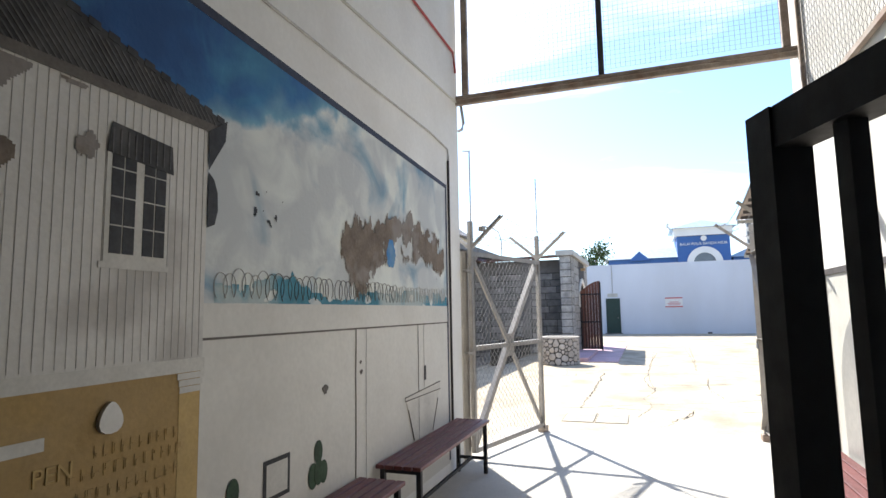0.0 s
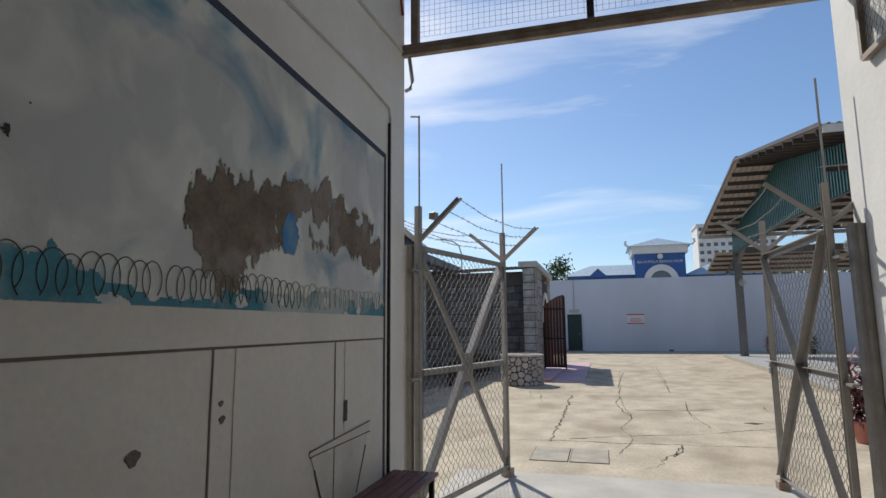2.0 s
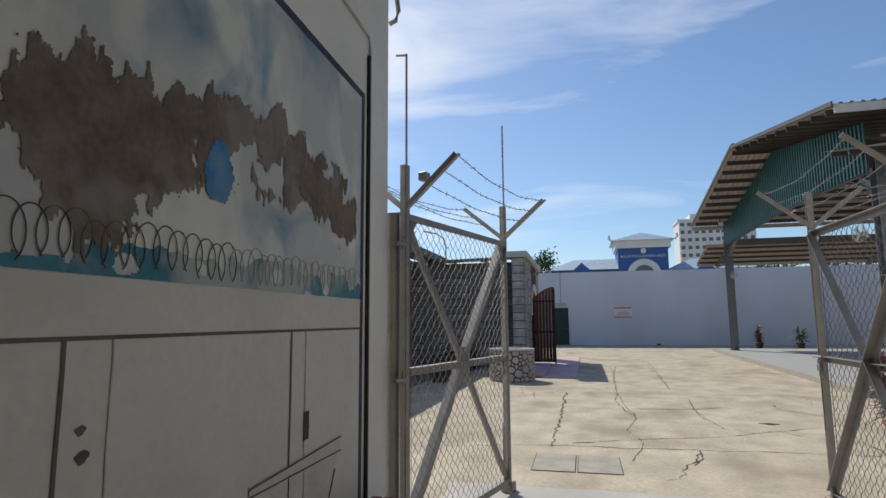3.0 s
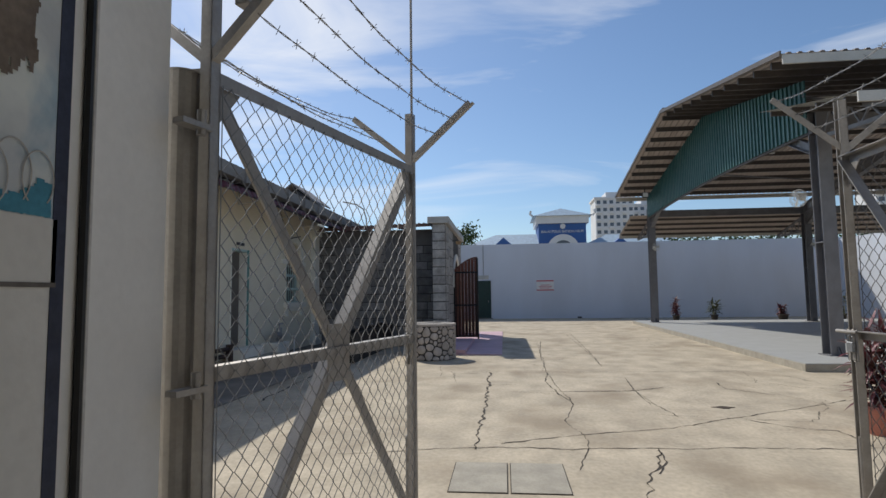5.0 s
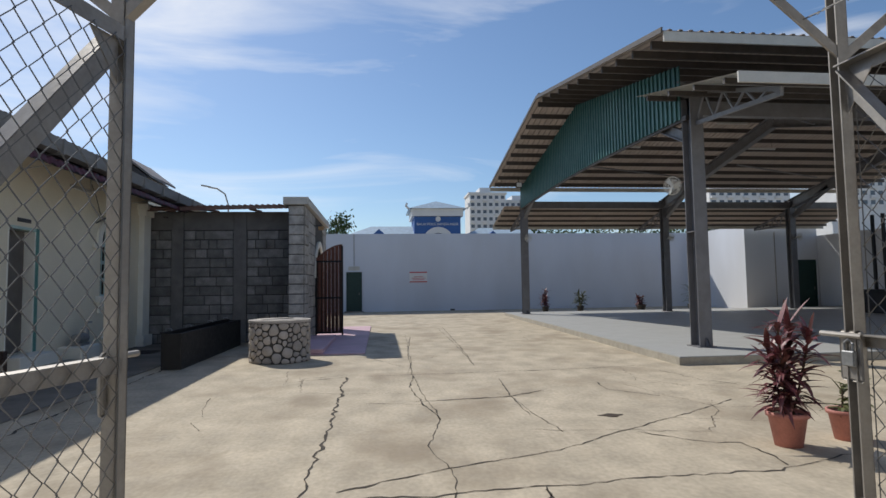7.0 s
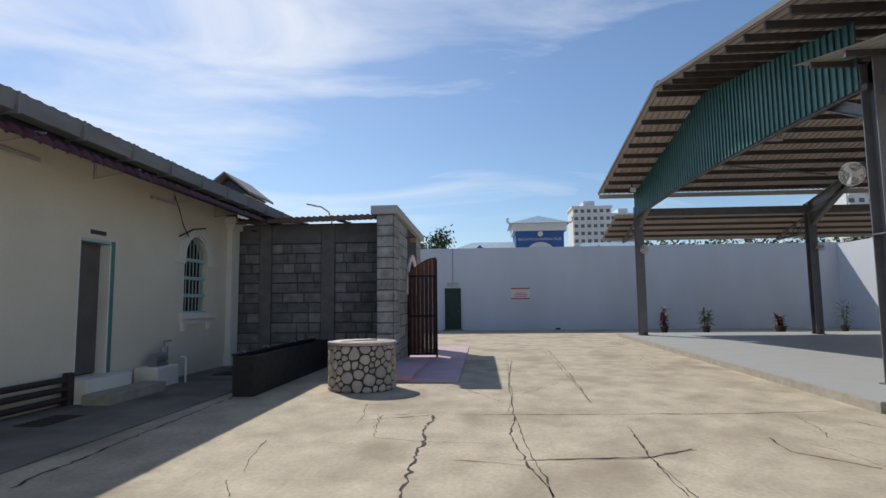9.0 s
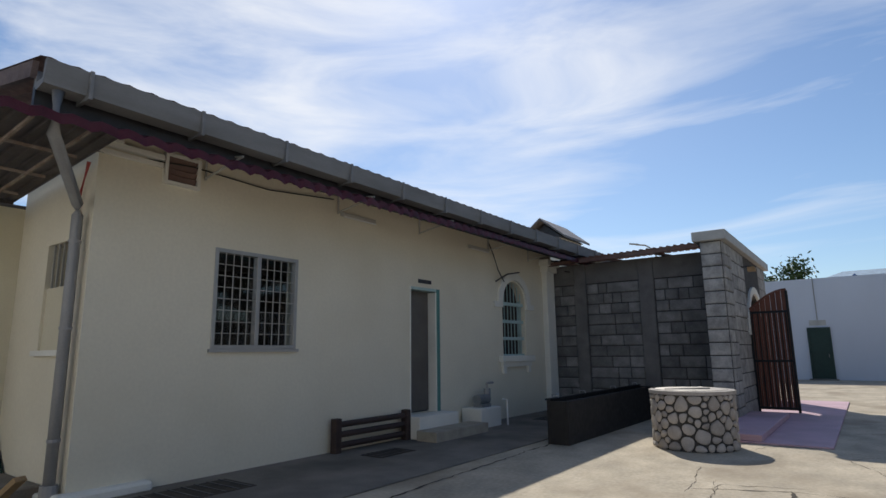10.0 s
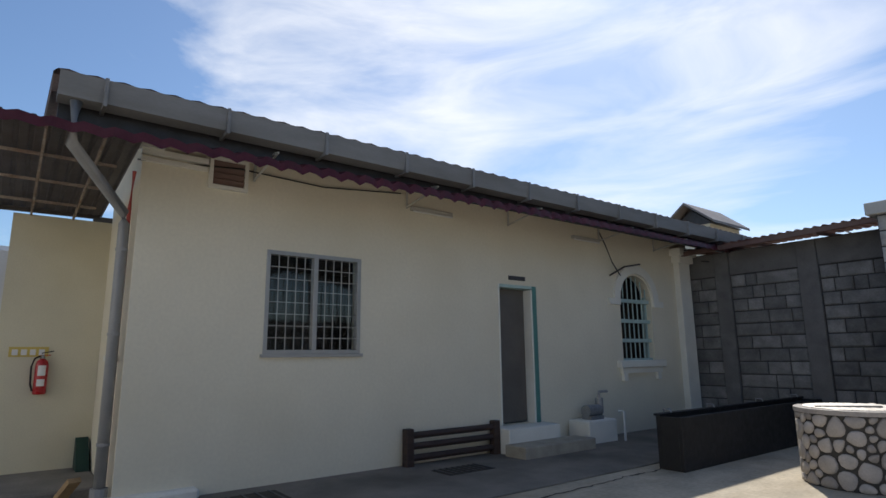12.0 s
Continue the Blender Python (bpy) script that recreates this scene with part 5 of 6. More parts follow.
for x0, y0, x1, y1 in ((-6.45, 14.75, -6.05, 15.5), (-6.7, 11.6, -6.1, 12.8), (-6.4, 19.8, -5.9, 20.6)):
    gr = thing("drain_grate", (x0, y0, 0.02), "dark drain grate in the concrete strip", "grate", "drain grates")
    part("pit", box(x0, y0, 0.0, x1, y1, 0.024), M_CRACK, gr)
    for i in range(8):
        y = y0 + (y1 - y0) * (i + 0.5) / 8
        part("bar", box(x0, y - 0.012, 0.024, x1, y + 0.012, 0.032), M_DARKSTEEL, gr)
sk = thing("green_sack", (-8.8, 10.9, 0.14), "crumpled green sheet in the wall corner", "sack")
bm = bmesh.new()
prism(bm, [(-8.98, 11.22, 0.14), (-8.6, 11.22, 0.14), (-8.85, 11.22, 0.38), (-8.98, 11.22, 0.5)], (0, -0.14, 0.0))
part("sheet", bm, M_DARKGREEN, sk)
of = thing("wood_offcut", (-7.5, 10.8, 0), "tan wooden offcut leaning at the downpipe", "wood")
part("board", bar((-7.5, 10.85, 0.06), (-7.25, 10.95, 0.28), 0.12, 0.05), M_WOODTAN, of)


# ---- mural ----
WX = -2.18


def mural_sky():
    m = bpy.data.materials.new("mural_sky_paint")
    m.use_nodes = True
    n, l = m.node_tree.nodes, m.node_tree.links
    b = n["Principled BSDF"]
    b.inputs["Roughness"].default_value = 0.75
    geo = n.new("ShaderNodeNewGeometry")
    sep = n.new("ShaderNodeSeparateXYZ")
    l.new(geo.outputs["Position"], sep.inputs[0])

    def math_node(op, a, c):
        x = n.new("ShaderNodeMath")
        x.operation = op
        for i, v in enumerate((a, c)):
            if isinstance(v, (int, float)):
                x.inputs[i].default_value = v
            else:
                l.new(v, x.inputs[i])
        return x.outputs[0]

    def noisy(s, d, dist=0.0):
        t = n.new("ShaderNodeTexNoise")
        t.inputs["Scale"].default_value, t.inputs["Detail"].default_value, t.inputs["Distortion"].default_value = s, d, dist
        l.new(geo.outputs["Position"], t.inputs["Vector"])
        return t.outputs["Fac"]

    up = math_node("MULTIPLY", math_node("SUBTRACT", sep.outputs["Z"], 2.56), 1.2)
    along = math_node("MULTIPLY", math_node("SUBTRACT", 2.75, sep.outputs["Y"]), 0.42)
    deep = math_node("ADD", math_node("ADD", up, along), math_node("MULTIPLY", noisy(2.4, 7), 0.62))
    r = n.new("ShaderNodeValToRGB")
    e = r.color_ramp.elements
    e[0].position, e[0].color = 0.46, (0.62, 0.63, 0.60, 1)
    e[1].position, e[1].color = 0.86, (0.015, 0.075, 0.22, 1)
    x = e.new(0.53)
    x.color = (0.16, 0.33, 0.45, 1)
    x = e.new(0.66)
    x.color = (0.035, 0.16, 0.36, 1)
    l.new(deep, r.inputs["Fac"])
    # loose blue patches between grey-white clouds
    r2 = n.new("ShaderNodeValToRGB")
    r2.color_ramp.elements[0].position, r2.color_ramp.elements[1].position = 0.49, 0.7
    r2.color_ramp.elements[1].color = (0.9, 0.9, 0.9, 1)
    l.new(noisy(1.7, 7, 0.9), r2.inputs["Fac"])
    mx = n.new("ShaderNodeMixRGB")
    mx.inputs["Color2"].default_value = (0.06, 0.24, 0.38, 1)
    l.new(r2.outputs["Color"], mx.inputs["Fac"])
    l.new(r.outputs["Color"], mx.inputs["Color1"])
    r3 = n.new("ShaderNodeValToRGB")
    r3.color_ramp.elements[0].position, r3.color_ramp.elements[1].position = 0.42, 0.62
    r3.color_ramp.elements[0].color, r3.color_ramp.elements[1].color = (0.8, 0.82, 0.86, 1), (1.1, 1.12, 1.1, 1)
    l.new(noisy(2.6, 6, 0.5), r3.inputs["Fac"])
    mm = n.new("ShaderNodeMixRGB")
    mm.blend_type = "MULTIPLY"
    mm.inputs["Fac"].default_value = 1
    l.new(mx.outputs["Color"], mm.inputs["Color1"])
    l.new(r3.outputs["Color"], mm.inputs["Color2"])
    l.new(mm.outputs["Color"], b.inputs["Base Color"])
    bp = n.new("ShaderNodeBump")
    bp.inputs["Strength"].default_value, bp.inputs["Distance"].default_value = 0.25, 0.01
    l.new(noisy(28, 5), bp.inputs["Height"])
    l.new(bp.outputs["Normal"], b.inputs["Normal"])
    return m


M_MSKY = mural_sky()
M_MSEA = mat("mural_teal_paint", (0.05, 0.20, 0.27), 0.75, vary=0.2, scale=3, stain=(0.42, 0.47, 0.46), amount=0.9, stain_scale=2.0, bump=0.2, edge=(0.47, 0.56))
M_MBORDER = mat("mural_border_paint", (0.03, 0.035, 0.06), 0.7, vary=0.2, scale=8, bump=0.2)
M_MSIDING = mat("mural_siding_paint", (0.58, 0.56, 0.52), 0.75, vary=0.06, scale=2, stain=(0.33, 0.30, 0.27), amount=0.6, stain_scale=1.6, bump=0.15, edge=(0.58, 0.68))
M_MLINE = mat("mural_line_paint", (0.49, 0.47, 0.44), 0.75, vary=0.15, scale=8, bump=0.1)
M_MROOF = mat("mural_roof_paint", (0.035, 0.033, 0.032), 0.75, vary=0.35, scale=9, stain=(0.10, 0.095, 0.09), amount=0.6, stain_scale=7, bump=0.15)
M_MROOFLINE = mat("mural_roof_line", (0.09, 0.085, 0.08), 0.75, vary=0.3, scale=9, bump=0.1)
M_MOCHRE = mat("mural_ochre_paint", (0.36, 0.235, 0.085), 0.75, vary=0.15, scale=3, stain=(0.28, 0.19, 0.09), amount=0.5, stain_scale=2, bump=0.2)
M_MOCHRE2 = mat("mural_ochre_light", (0.45, 0.31, 0.12), 0.75, vary=0.12, scale=4, bump=0.15)
M_MTRIM = mat("mural_trim_paint", (0.55, 0.53, 0.48), 0.75, vary=0.1, scale=5, bump=0.1)
M_MDARK = mat("mural_dark_paint", (0.035, 0.035, 0.036), 0.75, vary=0.3, scale=9, bump=0.1)
M_MGREEN = mat("mural_green_paint", (0.03, 0.06, 0.03), 0.75, vary=0.3, scale=14, bump=0.1)
M_MPATCH = mat("bare_brown_plaster", (0.17, 0.135, 0.105), 0.9, vary=0.25, scale=7, stain=(0.25, 0.225, 0.205), amount=0.85, stain_scale=2.4, bump=0.5, grain=40, edge=(0.5, 0.56))
M_MSPOT = mat("chip_dark", (0.13, 0.115, 0.10), 0.9, vary=0.2, scale=9, bump=0.2)
M_MBLUE = mat("mural_deep_blue", (0.025, 0.16, 0.40), 0.75, vary=0.2, scale=8, stain=(0.2, 0.33, 0.42), amount=0.7, stain_scale=7, bump=0.15)
M_MLOWER = mat("mural_lower_wall", (0.62, 0.60, 0.55), 0.78, vary=0.06, scale=1.6, stain=(0.48, 0.45, 0.40), amount=0.5, stain_scale=1.1, bump=0.25, grain=30)

mu = thing("wall_mural_painting", (WX, 4.0, 1.5), "faded mural of a prison house, clouds and wall", "mural")
mu.location.z += 0.09


def paint(name, pts, level, material, label=""):
    bm = bmesh.new()
    x = WX + 0.002 * level
    prism(bm, [(x - 0.0015, y, z) for y, z in pts], (0.0015, 0, 0))
    return part(name, bm, material, mu, label)


def rect(name, y0, z0, y1, z1, level, material, label=""):
    return paint(name, [(y0, z0), (y1, z0), (y1, z1), (y0, z1)], level, material, label)


def raggedly(y0, y1, z0, z1, step, inside, x):
    """A thin layer made of small squares wherever inside(y, z) holds."""
    bm = bmesh.new()
    ny, nz = int((y1 - y0) / step), int((z1 - z0) / step)
    vs = {}

    def v(i, j):
        if (i, j) not in vs:
            vs[i, j] = bm.verts.new((x, y0 + i * step + step * 0.4 * noise.noise((i * 0.9, j * 0.9, 2)), z0 + j * step + step * 0.4 * noise.noise((i * 0.9, j * 0.9, 7))))
        return vs[i, j]

    for i in range(ny):
        for j in range(nz):
            if inside(y0 + (i + 0.5) * step, z0 + (j + 0.5) * step):
                bm.faces.new((v(i, j), v(i + 1, j), v(i + 1, j + 1), v(i, j + 1)))
    return bm


rect("lower_wall", 2.385, 0.02, 5.9, 1.44, 1, M_MLOWER)
rect("ledge", 2.385, 1.445, 5.9, 1.61, 2, M_MLOWER)
rect("ledge_shadow", 2.385, 1.435, 5.9, 1.447, 3, M_MSPOT)
paint("sky", [(-1.5, 1.61), (5.9, 1.61), (5.9, 2.87), (-1.5, 3.2)], 1, M_MSKY, "blue sky with white clouds")
paint("top_border", [(-1.5, 3.2), (5.93, 2.868), (5.93, 2.912), (-1.5, 3.26)], 2, M_MBORDER)
rect("side_border", 5.885, 0.05, 5.93, 2.868, 2, M_MBORDER)
# uneven teal band above the ledge
def teal_band(y, z):
    h = 0.03 + 0.17 * max(0.0, 0.3 + 1.2 * noise.noise((y * 1.5, 3.1, 0)))
    return z - 1.612 < h + 0.05 * noise.noise((y * 14, z * 20, 1)) and noise.noise((y * 6, z * 12, 8)) < 0.38


part("sea_band", raggedly(2.46, 5.88, 1.612, 1.85, 0.008, teal_band, WX + 0.0045), M_MSEA, mu, kind="stuff")
# painted razor wire coils
bm = bmesh.new()
y = 2.5
rnd = random.Random(4)
while y < 5.85:
    r = rnd.uniform(0.06, 0.075)
    c = 1.70 + rnd.uniform(-0.01, 0.012)
    if not 3.55 < y < 3.62:
        k = 20
        pts = [(WX + 0.006, y + r * 0.75 * math.cos(a), c + r * 1.1 * math.sin(a)) for a in [-0.9 + 5.0 * j / k for j in range(k + 1)]]
        part("wire_coil", tube(bmesh.new(), pts, 0.0021, 4), M_MLINE if 4.6 < y or y < 2.9 else M_MSPOT, mu)
    y += rnd.uniform(0.058, 0.078)
bm.free()
# pilaster and crack lines of the lower wall
for y in (3.89, 4.05, 5.07, 5.21):
    w = 0.006 if y in (3.89, 5.07) else 0.003
    pts = [(y - w + 0.004 * noise.noise((z * 4, y, 0)), z) for z in [0.2 + 1.235 * i / 20 for i in range(21)]]
    paint("joint_line", pts + [(a + 2 * w, z) for a, z in reversed(pts)], 3, M_MSPOT if w > 0.004 else M_MLINE)


def peeled(y, z):
    # a band round a bare grey field, with a tail at its near end and streaked edges
    top = 2.22 + 0.19 * (1 - math.exp(-max(0.0, y - 4.2) * 3.0)) - 0.24 * max(0.0, y - 5.0) + 0.05 * noise.noise((y * 6, 1, 0))
    low = 2.02 - 0.30 * math.exp(-((y - 3.98) / 0.3) ** 2) - 0.12 * math.exp(-((y - 5.6) / 0.18) ** 2) + 0.08 * noise.noise((y * 5, 5, 0))
    d = min(top - z, z - low, (y - 3.68) * 1.2, (5.82 - y) * 1.2)
    streak = noise.noise((y * 17, z * 4.5, 0.5)) * 0.09 + noise.noise((y * 48, z * 18, 3)) * 0.05 + noise.noise((y * 95, z * 50, 2)) * 0.025 + noise.noise((y * 7, z * 9, 6)) * 0.04
    hole = noise.noise((y * 7, z * 6, 9.5))
    return d + streak > 0.0 and not (y > 4.5 and hole + 0.3 * noise.noise((y * 30, z * 22, 1)) > 0.42) and not (hole + 0.25 * noise.noise((y * 30, z * 22, 1)) > 0.55)


part("peeled_patch", raggedly(3.5, 5.89, 1.62, 2.55, 0.0065, peeled, WX + 0.0065), M_MPATCH, mu, "bare brown plaster where paint peeled", kind="stuff")
part("blue_dab", raggedly(4.2, 4.75, 1.85, 2.2, 0.012, lambda y, z: ((y - 4.48) / 0.14) ** 2 + ((z - 2.03) / 0.10) ** 2 + 1.2 * noise.noise((y * 9, z * 9, 4)) < 0.8, WX + 0.0085), M_MBLUE, mu, kind="stuff")
part("chips", raggedly(2.6, 3.2, 1.9, 2.4, 0.008, lambda y, z: noise.noise((y * 22, z * 22, 1)) > 0.36 and ((y - 2.85) / 0.16) ** 2 + ((z - 2.15) / 0.14) ** 2 < 1, WX + 0.0062), M_MDARK, mu, kind="stuff")
for y, z, s in ((3.48, 1.07, 0.035), (3.97, 1.13, 0.022), (3.96, 1.2, 0.016), (5.24, 0.98, 0.02)):
    paint("chip", [(y + s * (1 + 0.3 * math.sin(3 * a)) * math.cos(a), z + s * 0.7 * (1 + 0.3 * math.cos(2 * a + y)) * math.sin(a)) for a in [k * 0.63 for k in range(10)]], 3, M_MSPOT)
rect("slot", 5.2, 0.93, 5.25, 1.06, 4, M_MDARK)
# painted basin
paint("basin", [(4.78, 0.80), (5.6, 0.80), (5.55, 0.72), (5.4, 0.44), (5.3, 0.36), (5.05, 0.36), (4.95, 0.44), (4.82, 0.72)], 3, M_MTRIM, "painted white basin")
paint("basin_rim", [(4.76, 0.80), (5.62, 0.80), (5.62, 0.87), (4.76, 0.83)], 4, M_MTRIM)
for a, b in (((4.76, 0.80), (5.62, 0.80)), ((4.82, 0.72), (4.95, 0.44)), ((5.55, 0.72), (5.4, 0.44)), ((4.76, 0.83), (5.62, 0.87))):
    part("basin_line", pipe([(WX + 0.009, *a), (WX + 0.009, *b)], 0.004, 4), M_MSPOT, mu)
# painted plaque, cactus plants
rect("plaque_frame", 2.86, 0.55, 3.1, 0.77, 3, M_MDARK)
rect("plaque", 2.885, 0.575, 3.075, 0.745, 4, M_MTRIM)
for y, z in ((3.4, 0.52), (2.62, 0.5)):
    for dy, dz, r in ((0, 0.18, 0.055), (-0.06, 0.05, 0.06), (0.06, 0.05, 0.055), (0, 0.06, 0.06)):
        paint("cactus", [(y + dy + r * 0.85 * math.cos(a), z + dz + r * 1.3 * math.sin(a)) for a in [k * math.pi / 7 for k in range(14)]], 3 + (dz < 0.1) + (dy == 0), M_MGREEN)
# painted house: siding, roof, window, ochre ground floor
rect("house_siding", -1.5, 1.36, 2.39, 2.5, 3, M_MSIDING, "off-white painted boarding")
for i in range(46):
    y = 0.6 + i * 0.04
    if y < 2.38:
        rect("board_line", y, 1.37, y + 0.0025, 2.49, 4, M_MLINE)


def roof_edge(y):
    return 2.52 + 0.235 * (2.5 - y)


paint("roof", [(-1.2, 2.47), (2.5, 2.47), (2.5, roof_edge(2.5)), (0.1, roof_edge(0.1)), (-1.2, roof_edge(0.1))], 4, M_MROOF, "dark painted tile roof")
for i in range(84):
    y = 0.0 + i * 0.03
    h = roof_edge(y) - 0.005
    if y < 2.46:
        lean = 0.9 * (h - 2.49)
        paint("tile_line", [(y, 2.485), (y + 0.011, 2.485), (y + 0.011 - lean, h), (y - lean, h)], 5, M_MROOFLINE)
for i in range(27):
    y = 0.15 + i * 0.088
    paint("tile_end", [(y, roof_edge(y) - 0.02), (y + 0.06, roof_edge(y + 0.06) - 0.02), (y + 0.055, roof_edge(y + 0.055) + 0.014), (y + 0.005, roof_edge(y) + 0.01)], 5, M_MROOF)
rect("eave_board", -1.5, 2.44, 2.47, 2.485, 6, M_MSPOT)
paint("eave_end", [(2.385, 2.44), (2.51, 2.53), (2.5, 2.42), (2.39, 2.25)], 7, M_MDARK)
paint("side_shade", [(2.392, 1.97), (2.44, 1.99), (2.46, 2.06), (2.455, 2.15), (2.43, 2.21), (2.392, 2.24)], 6, M_MDARK)
rect("window_frame", 1.845, 1.765, 2.155, 2.26, 5, M_MTRIM)
for a, b in ((1.865, 1.985), (2.02, 2.14)):
    for i in range(2):
        for j in range(4):
            w, h = (b - a) / 2, 0.115
            rect("painted_pane", a + i * w + 0.003, 1.8 + j * h, a + (i + 1) * w - 0.003, 1.8 + (j + 1) * h - 0.006, 6, M_MDARK)
paint("window_awning", [(1.84, 2.2), (2.175, 2.175), (2.165, 2.3), (1.86, 2.325)], 7, M_MROOF)
for i in range(9):
    y = 1.86 + i * 0.036
    paint("awning_line", [(y, 2.195), (y + 0.008, 2.195), (y + 0.008, 2.3), (y, 2.3)], 8, M_MROOFLINE)
rect("window_ledge", 1.825, 1.74, 2.165, 1.765, 6, M_MTRIM)
part("damp_patch", raggedly(1.2, 1.95, 2.0, 2.44, 0.01, lambda y, z: (y - 1.5) / 0.25 + (2.3 - z) / 0.3 + 1.4 * noise.noise((y * 5, z * 6, 1)) < 0.1 or ((y - 1.76) / 0.05) ** 2 + ((z - 2.2) / 0.05) ** 2 + noise.noise((y * 20, z * 20, 3)) < 0.8, WX + 0.0115), M_MPATCH, mu, kind="stuff")
rect("ochre_wall", -1.5, 0.02, 2.38, 1.3, 3, M_MOCHRE, "ochre painted ground floor")
rect("string_course", -1.5, 1.3, 2.4, 1.36, 5, M_MTRIM)
rect("pilaster", 2.255, 0.02, 2.375, 1.22, 4, M_MOCHRE2)
for i, (a, b) in enumerate(((2.24, 2.4), (2.25, 2.39), (2.255, 2.38))):
    rect("capital", a, 1.27 - i * 0.03, b, 1.297 - i * 0.03, 5, M_MTRIM)
rect("lower_course", -1.5, 1.1, 1.66, 1.145, 4, M_MTRIM)
for i, (a, b) in enumerate(((1.2, 1.5), (1.22, 1.48))):
    rect("capital", a, 1.27 - i * 0.03, b, 1.297 - i * 0.03, 5, M_MTRIM)
bm = bmesh.new()
prism(bm, [(WX + 0.008, 1.905 + 0.05 * math.cos(a) * (1 - 0.35 * math.sin(a)), 1.17 + 0.06 * math.sin(a)) for a in [k * math.pi / 8 for k in range(16)]], (0.018, 0, 0))
part("crest", bm, M_ALU, mu, "small silver crest")
# raised letters that have mostly lost their paint
rnd = random.Random(8)
for row, (z, a, b) in enumerate(((1.03, 1.85, 2.25), (0.96, 1.75, 2.28), (0.88, 1.7, 2.25), (0.8, 1.75, 2.2))):
    y = a
    while y < b:
        w = rnd.uniform(0.02, 0.035)
        rect("letter_bar", y, z, y + 0.006, z + 0.045, 5, M_MOCHRE)
        rect("letter_bar", y + 0.006, z + rnd.choice((0.0, 0.02, 0.039)), y + w, z + 0.006 + rnd.choice((0.0, 0.02, 0.039)), 6, M_MOCHRE)
        y += w + 0.016
cu = bpy.data.curves.new("letters", "FONT")
cu.body, cu.size, cu.extrude = "PEN", 0.085, 0.002
tx = new("raised_letters", cu)
tx.data.materials.append(M_MOCHRE2)
tx.parent = mu
tx.matrix_basis = Matrix.Translation(-Vector((WX, 4.0, 1.5))) @ Matrix.Translation((WX + 0.009, 1.62, 0.985)) @ Matrix(((0, 0, 1, 0), (1, 0, 0, 0), (0, 1, 0, 0), (0, 0, 0, 1)))

# conduits on the wall above the mural
cd = thing("wall_wiring", (WX, 4.0, 3.3), "thin painted cables clipped along the wall", "cable")
cd.location.z += 0.08
part("cable", pipe([(WX + 0.012, -1.0, 3.34), (WX + 0.012, 3.7, 3.34), (WX + 0.012, 5.4, 3.36), (WX + 0.012, 5.97, 3.33), (WX + 0.012, 6.0, 3.25), (WX + 0.012, 6.0, 0.4)], 0.009, 6), M_MLINE, cd)
part("cable", pipe([(WX + 0.012, -1.0, 3.78), (WX + 0.012, 3.0, 3.78), (WX + 0.012, 6.3, 3.98)], 0.012, 6), M_FASCIA, cd)
part("black_cable", pipe([(WX + 0.012, 5.98, 3.2), (WX + 0.012, 5.985, 0.3)], 0.012, 6), M_CABLE, cd)
rc = thing("red_conduit", (WX, 6.0, 4.5), "thin red pipe bent round the wall end", "pipe")
part("pipe", pipe([(WX + 0.02, 4.5, 4.62), (WX + 0.02, 6.2, 4.62), (WX + 0.02, 6.28, 4.4)], 0.014, 6), M_REDPIPE, rc)
hk = thing("bent_pipe", (WX + 0.06, 6.48, 3.75), "short grey pipe bent down at the wall end", "pipe")
hk.location += Vector((0, -0.07, 0.1))
part("pipe", pipe([(WX + 0.05, 6.44, 3.95), (WX + 0.05, 6.53, 3.75), (WX + 0.03, 6.53, 3.68), (WX - 0.02, 6.53, 3.66)], 0.018, 8), M_GALV, hk)

# ---- distance ----
pol = thing("police_station", (11, 125, 0), "blue and white building with a pale tiled roof", "building")
part("wall", box(6.2, 120, 0, 15.6, 130, 17.0), M_BLUEWALL, pol)
part("cornice", box(5.7, 119.4, 15.6, 16.1, 130.4, 17.1), M_FARWHITE, pol)
bm = bmesh.new()
a = [bm.verts.new(p) for p in ((5.0, 118.8, 17.1), (16.8, 118.8, 17.1), (16.8, 131, 17.1), (5.0, 131, 17.1), (10.9, 122.5, 19.0), (10.9, 127, 19.0))]
for f in ((0, 1, 4), (1, 2, 5, 4), (2, 3, 5), (3, 0, 4, 5), (3, 2, 1, 0)):
    bm.faces.new([a[i] for i in f])
part("roof", bm, M_BLUETILE, pol)
for x in (5.0, 16.8):
    part("roof_horn", pipe([(x, 118.8, 17.0), (x + (0.5 if x > 10 else -0.5), 118.8, 17.5), (x + (0.3 if x > 10 else -0.3), 118.8, 18.1)], 0.25, 6), M_FARWHITE, pol)
bm = bmesh.new()
for k in range(12):
    a0, a1 = math.pi * k / 12, math.pi * (k + 1) / 12
    q = [[(11 + r * math.cos(t), 119.9, 10.2 + r * math.sin(t)) for t in (a0, a1)] for r in (2.0, 3.2)]
    prism(bm, [q[0][0], q[0][1], q[1][1], q[1][0]], (0, -0.3, 0))
part("arch", bm, M_FARWHITE, pol)
bm = bmesh.new()
prism(bm, [(11 + 2.0 * math.cos(math.pi * k / 12), 119.95, 10.2 + 2.0 * math.sin(math.pi * k / 12)) for k in range(13)], (0, -0.1, 0))
part("fanlight", bm, M_FARGLASS, pol)
part("crest", pipe([(11, 119.9, 15.0), (11, 119.6, 15.0)], 0.55, 8), M_FARWHITE, pol)
cu = bpy.data.curves.new("sign_text", "FONT")
cu.body, cu.size, cu.extrude, cu.align_x = "BALAI POLIS BANDA HILIR", 0.72, 0.02, "CENTER"
tx = new("sign_text", cu)
tx.data.materials.append(M_FARWHITE)
tx.parent = pol
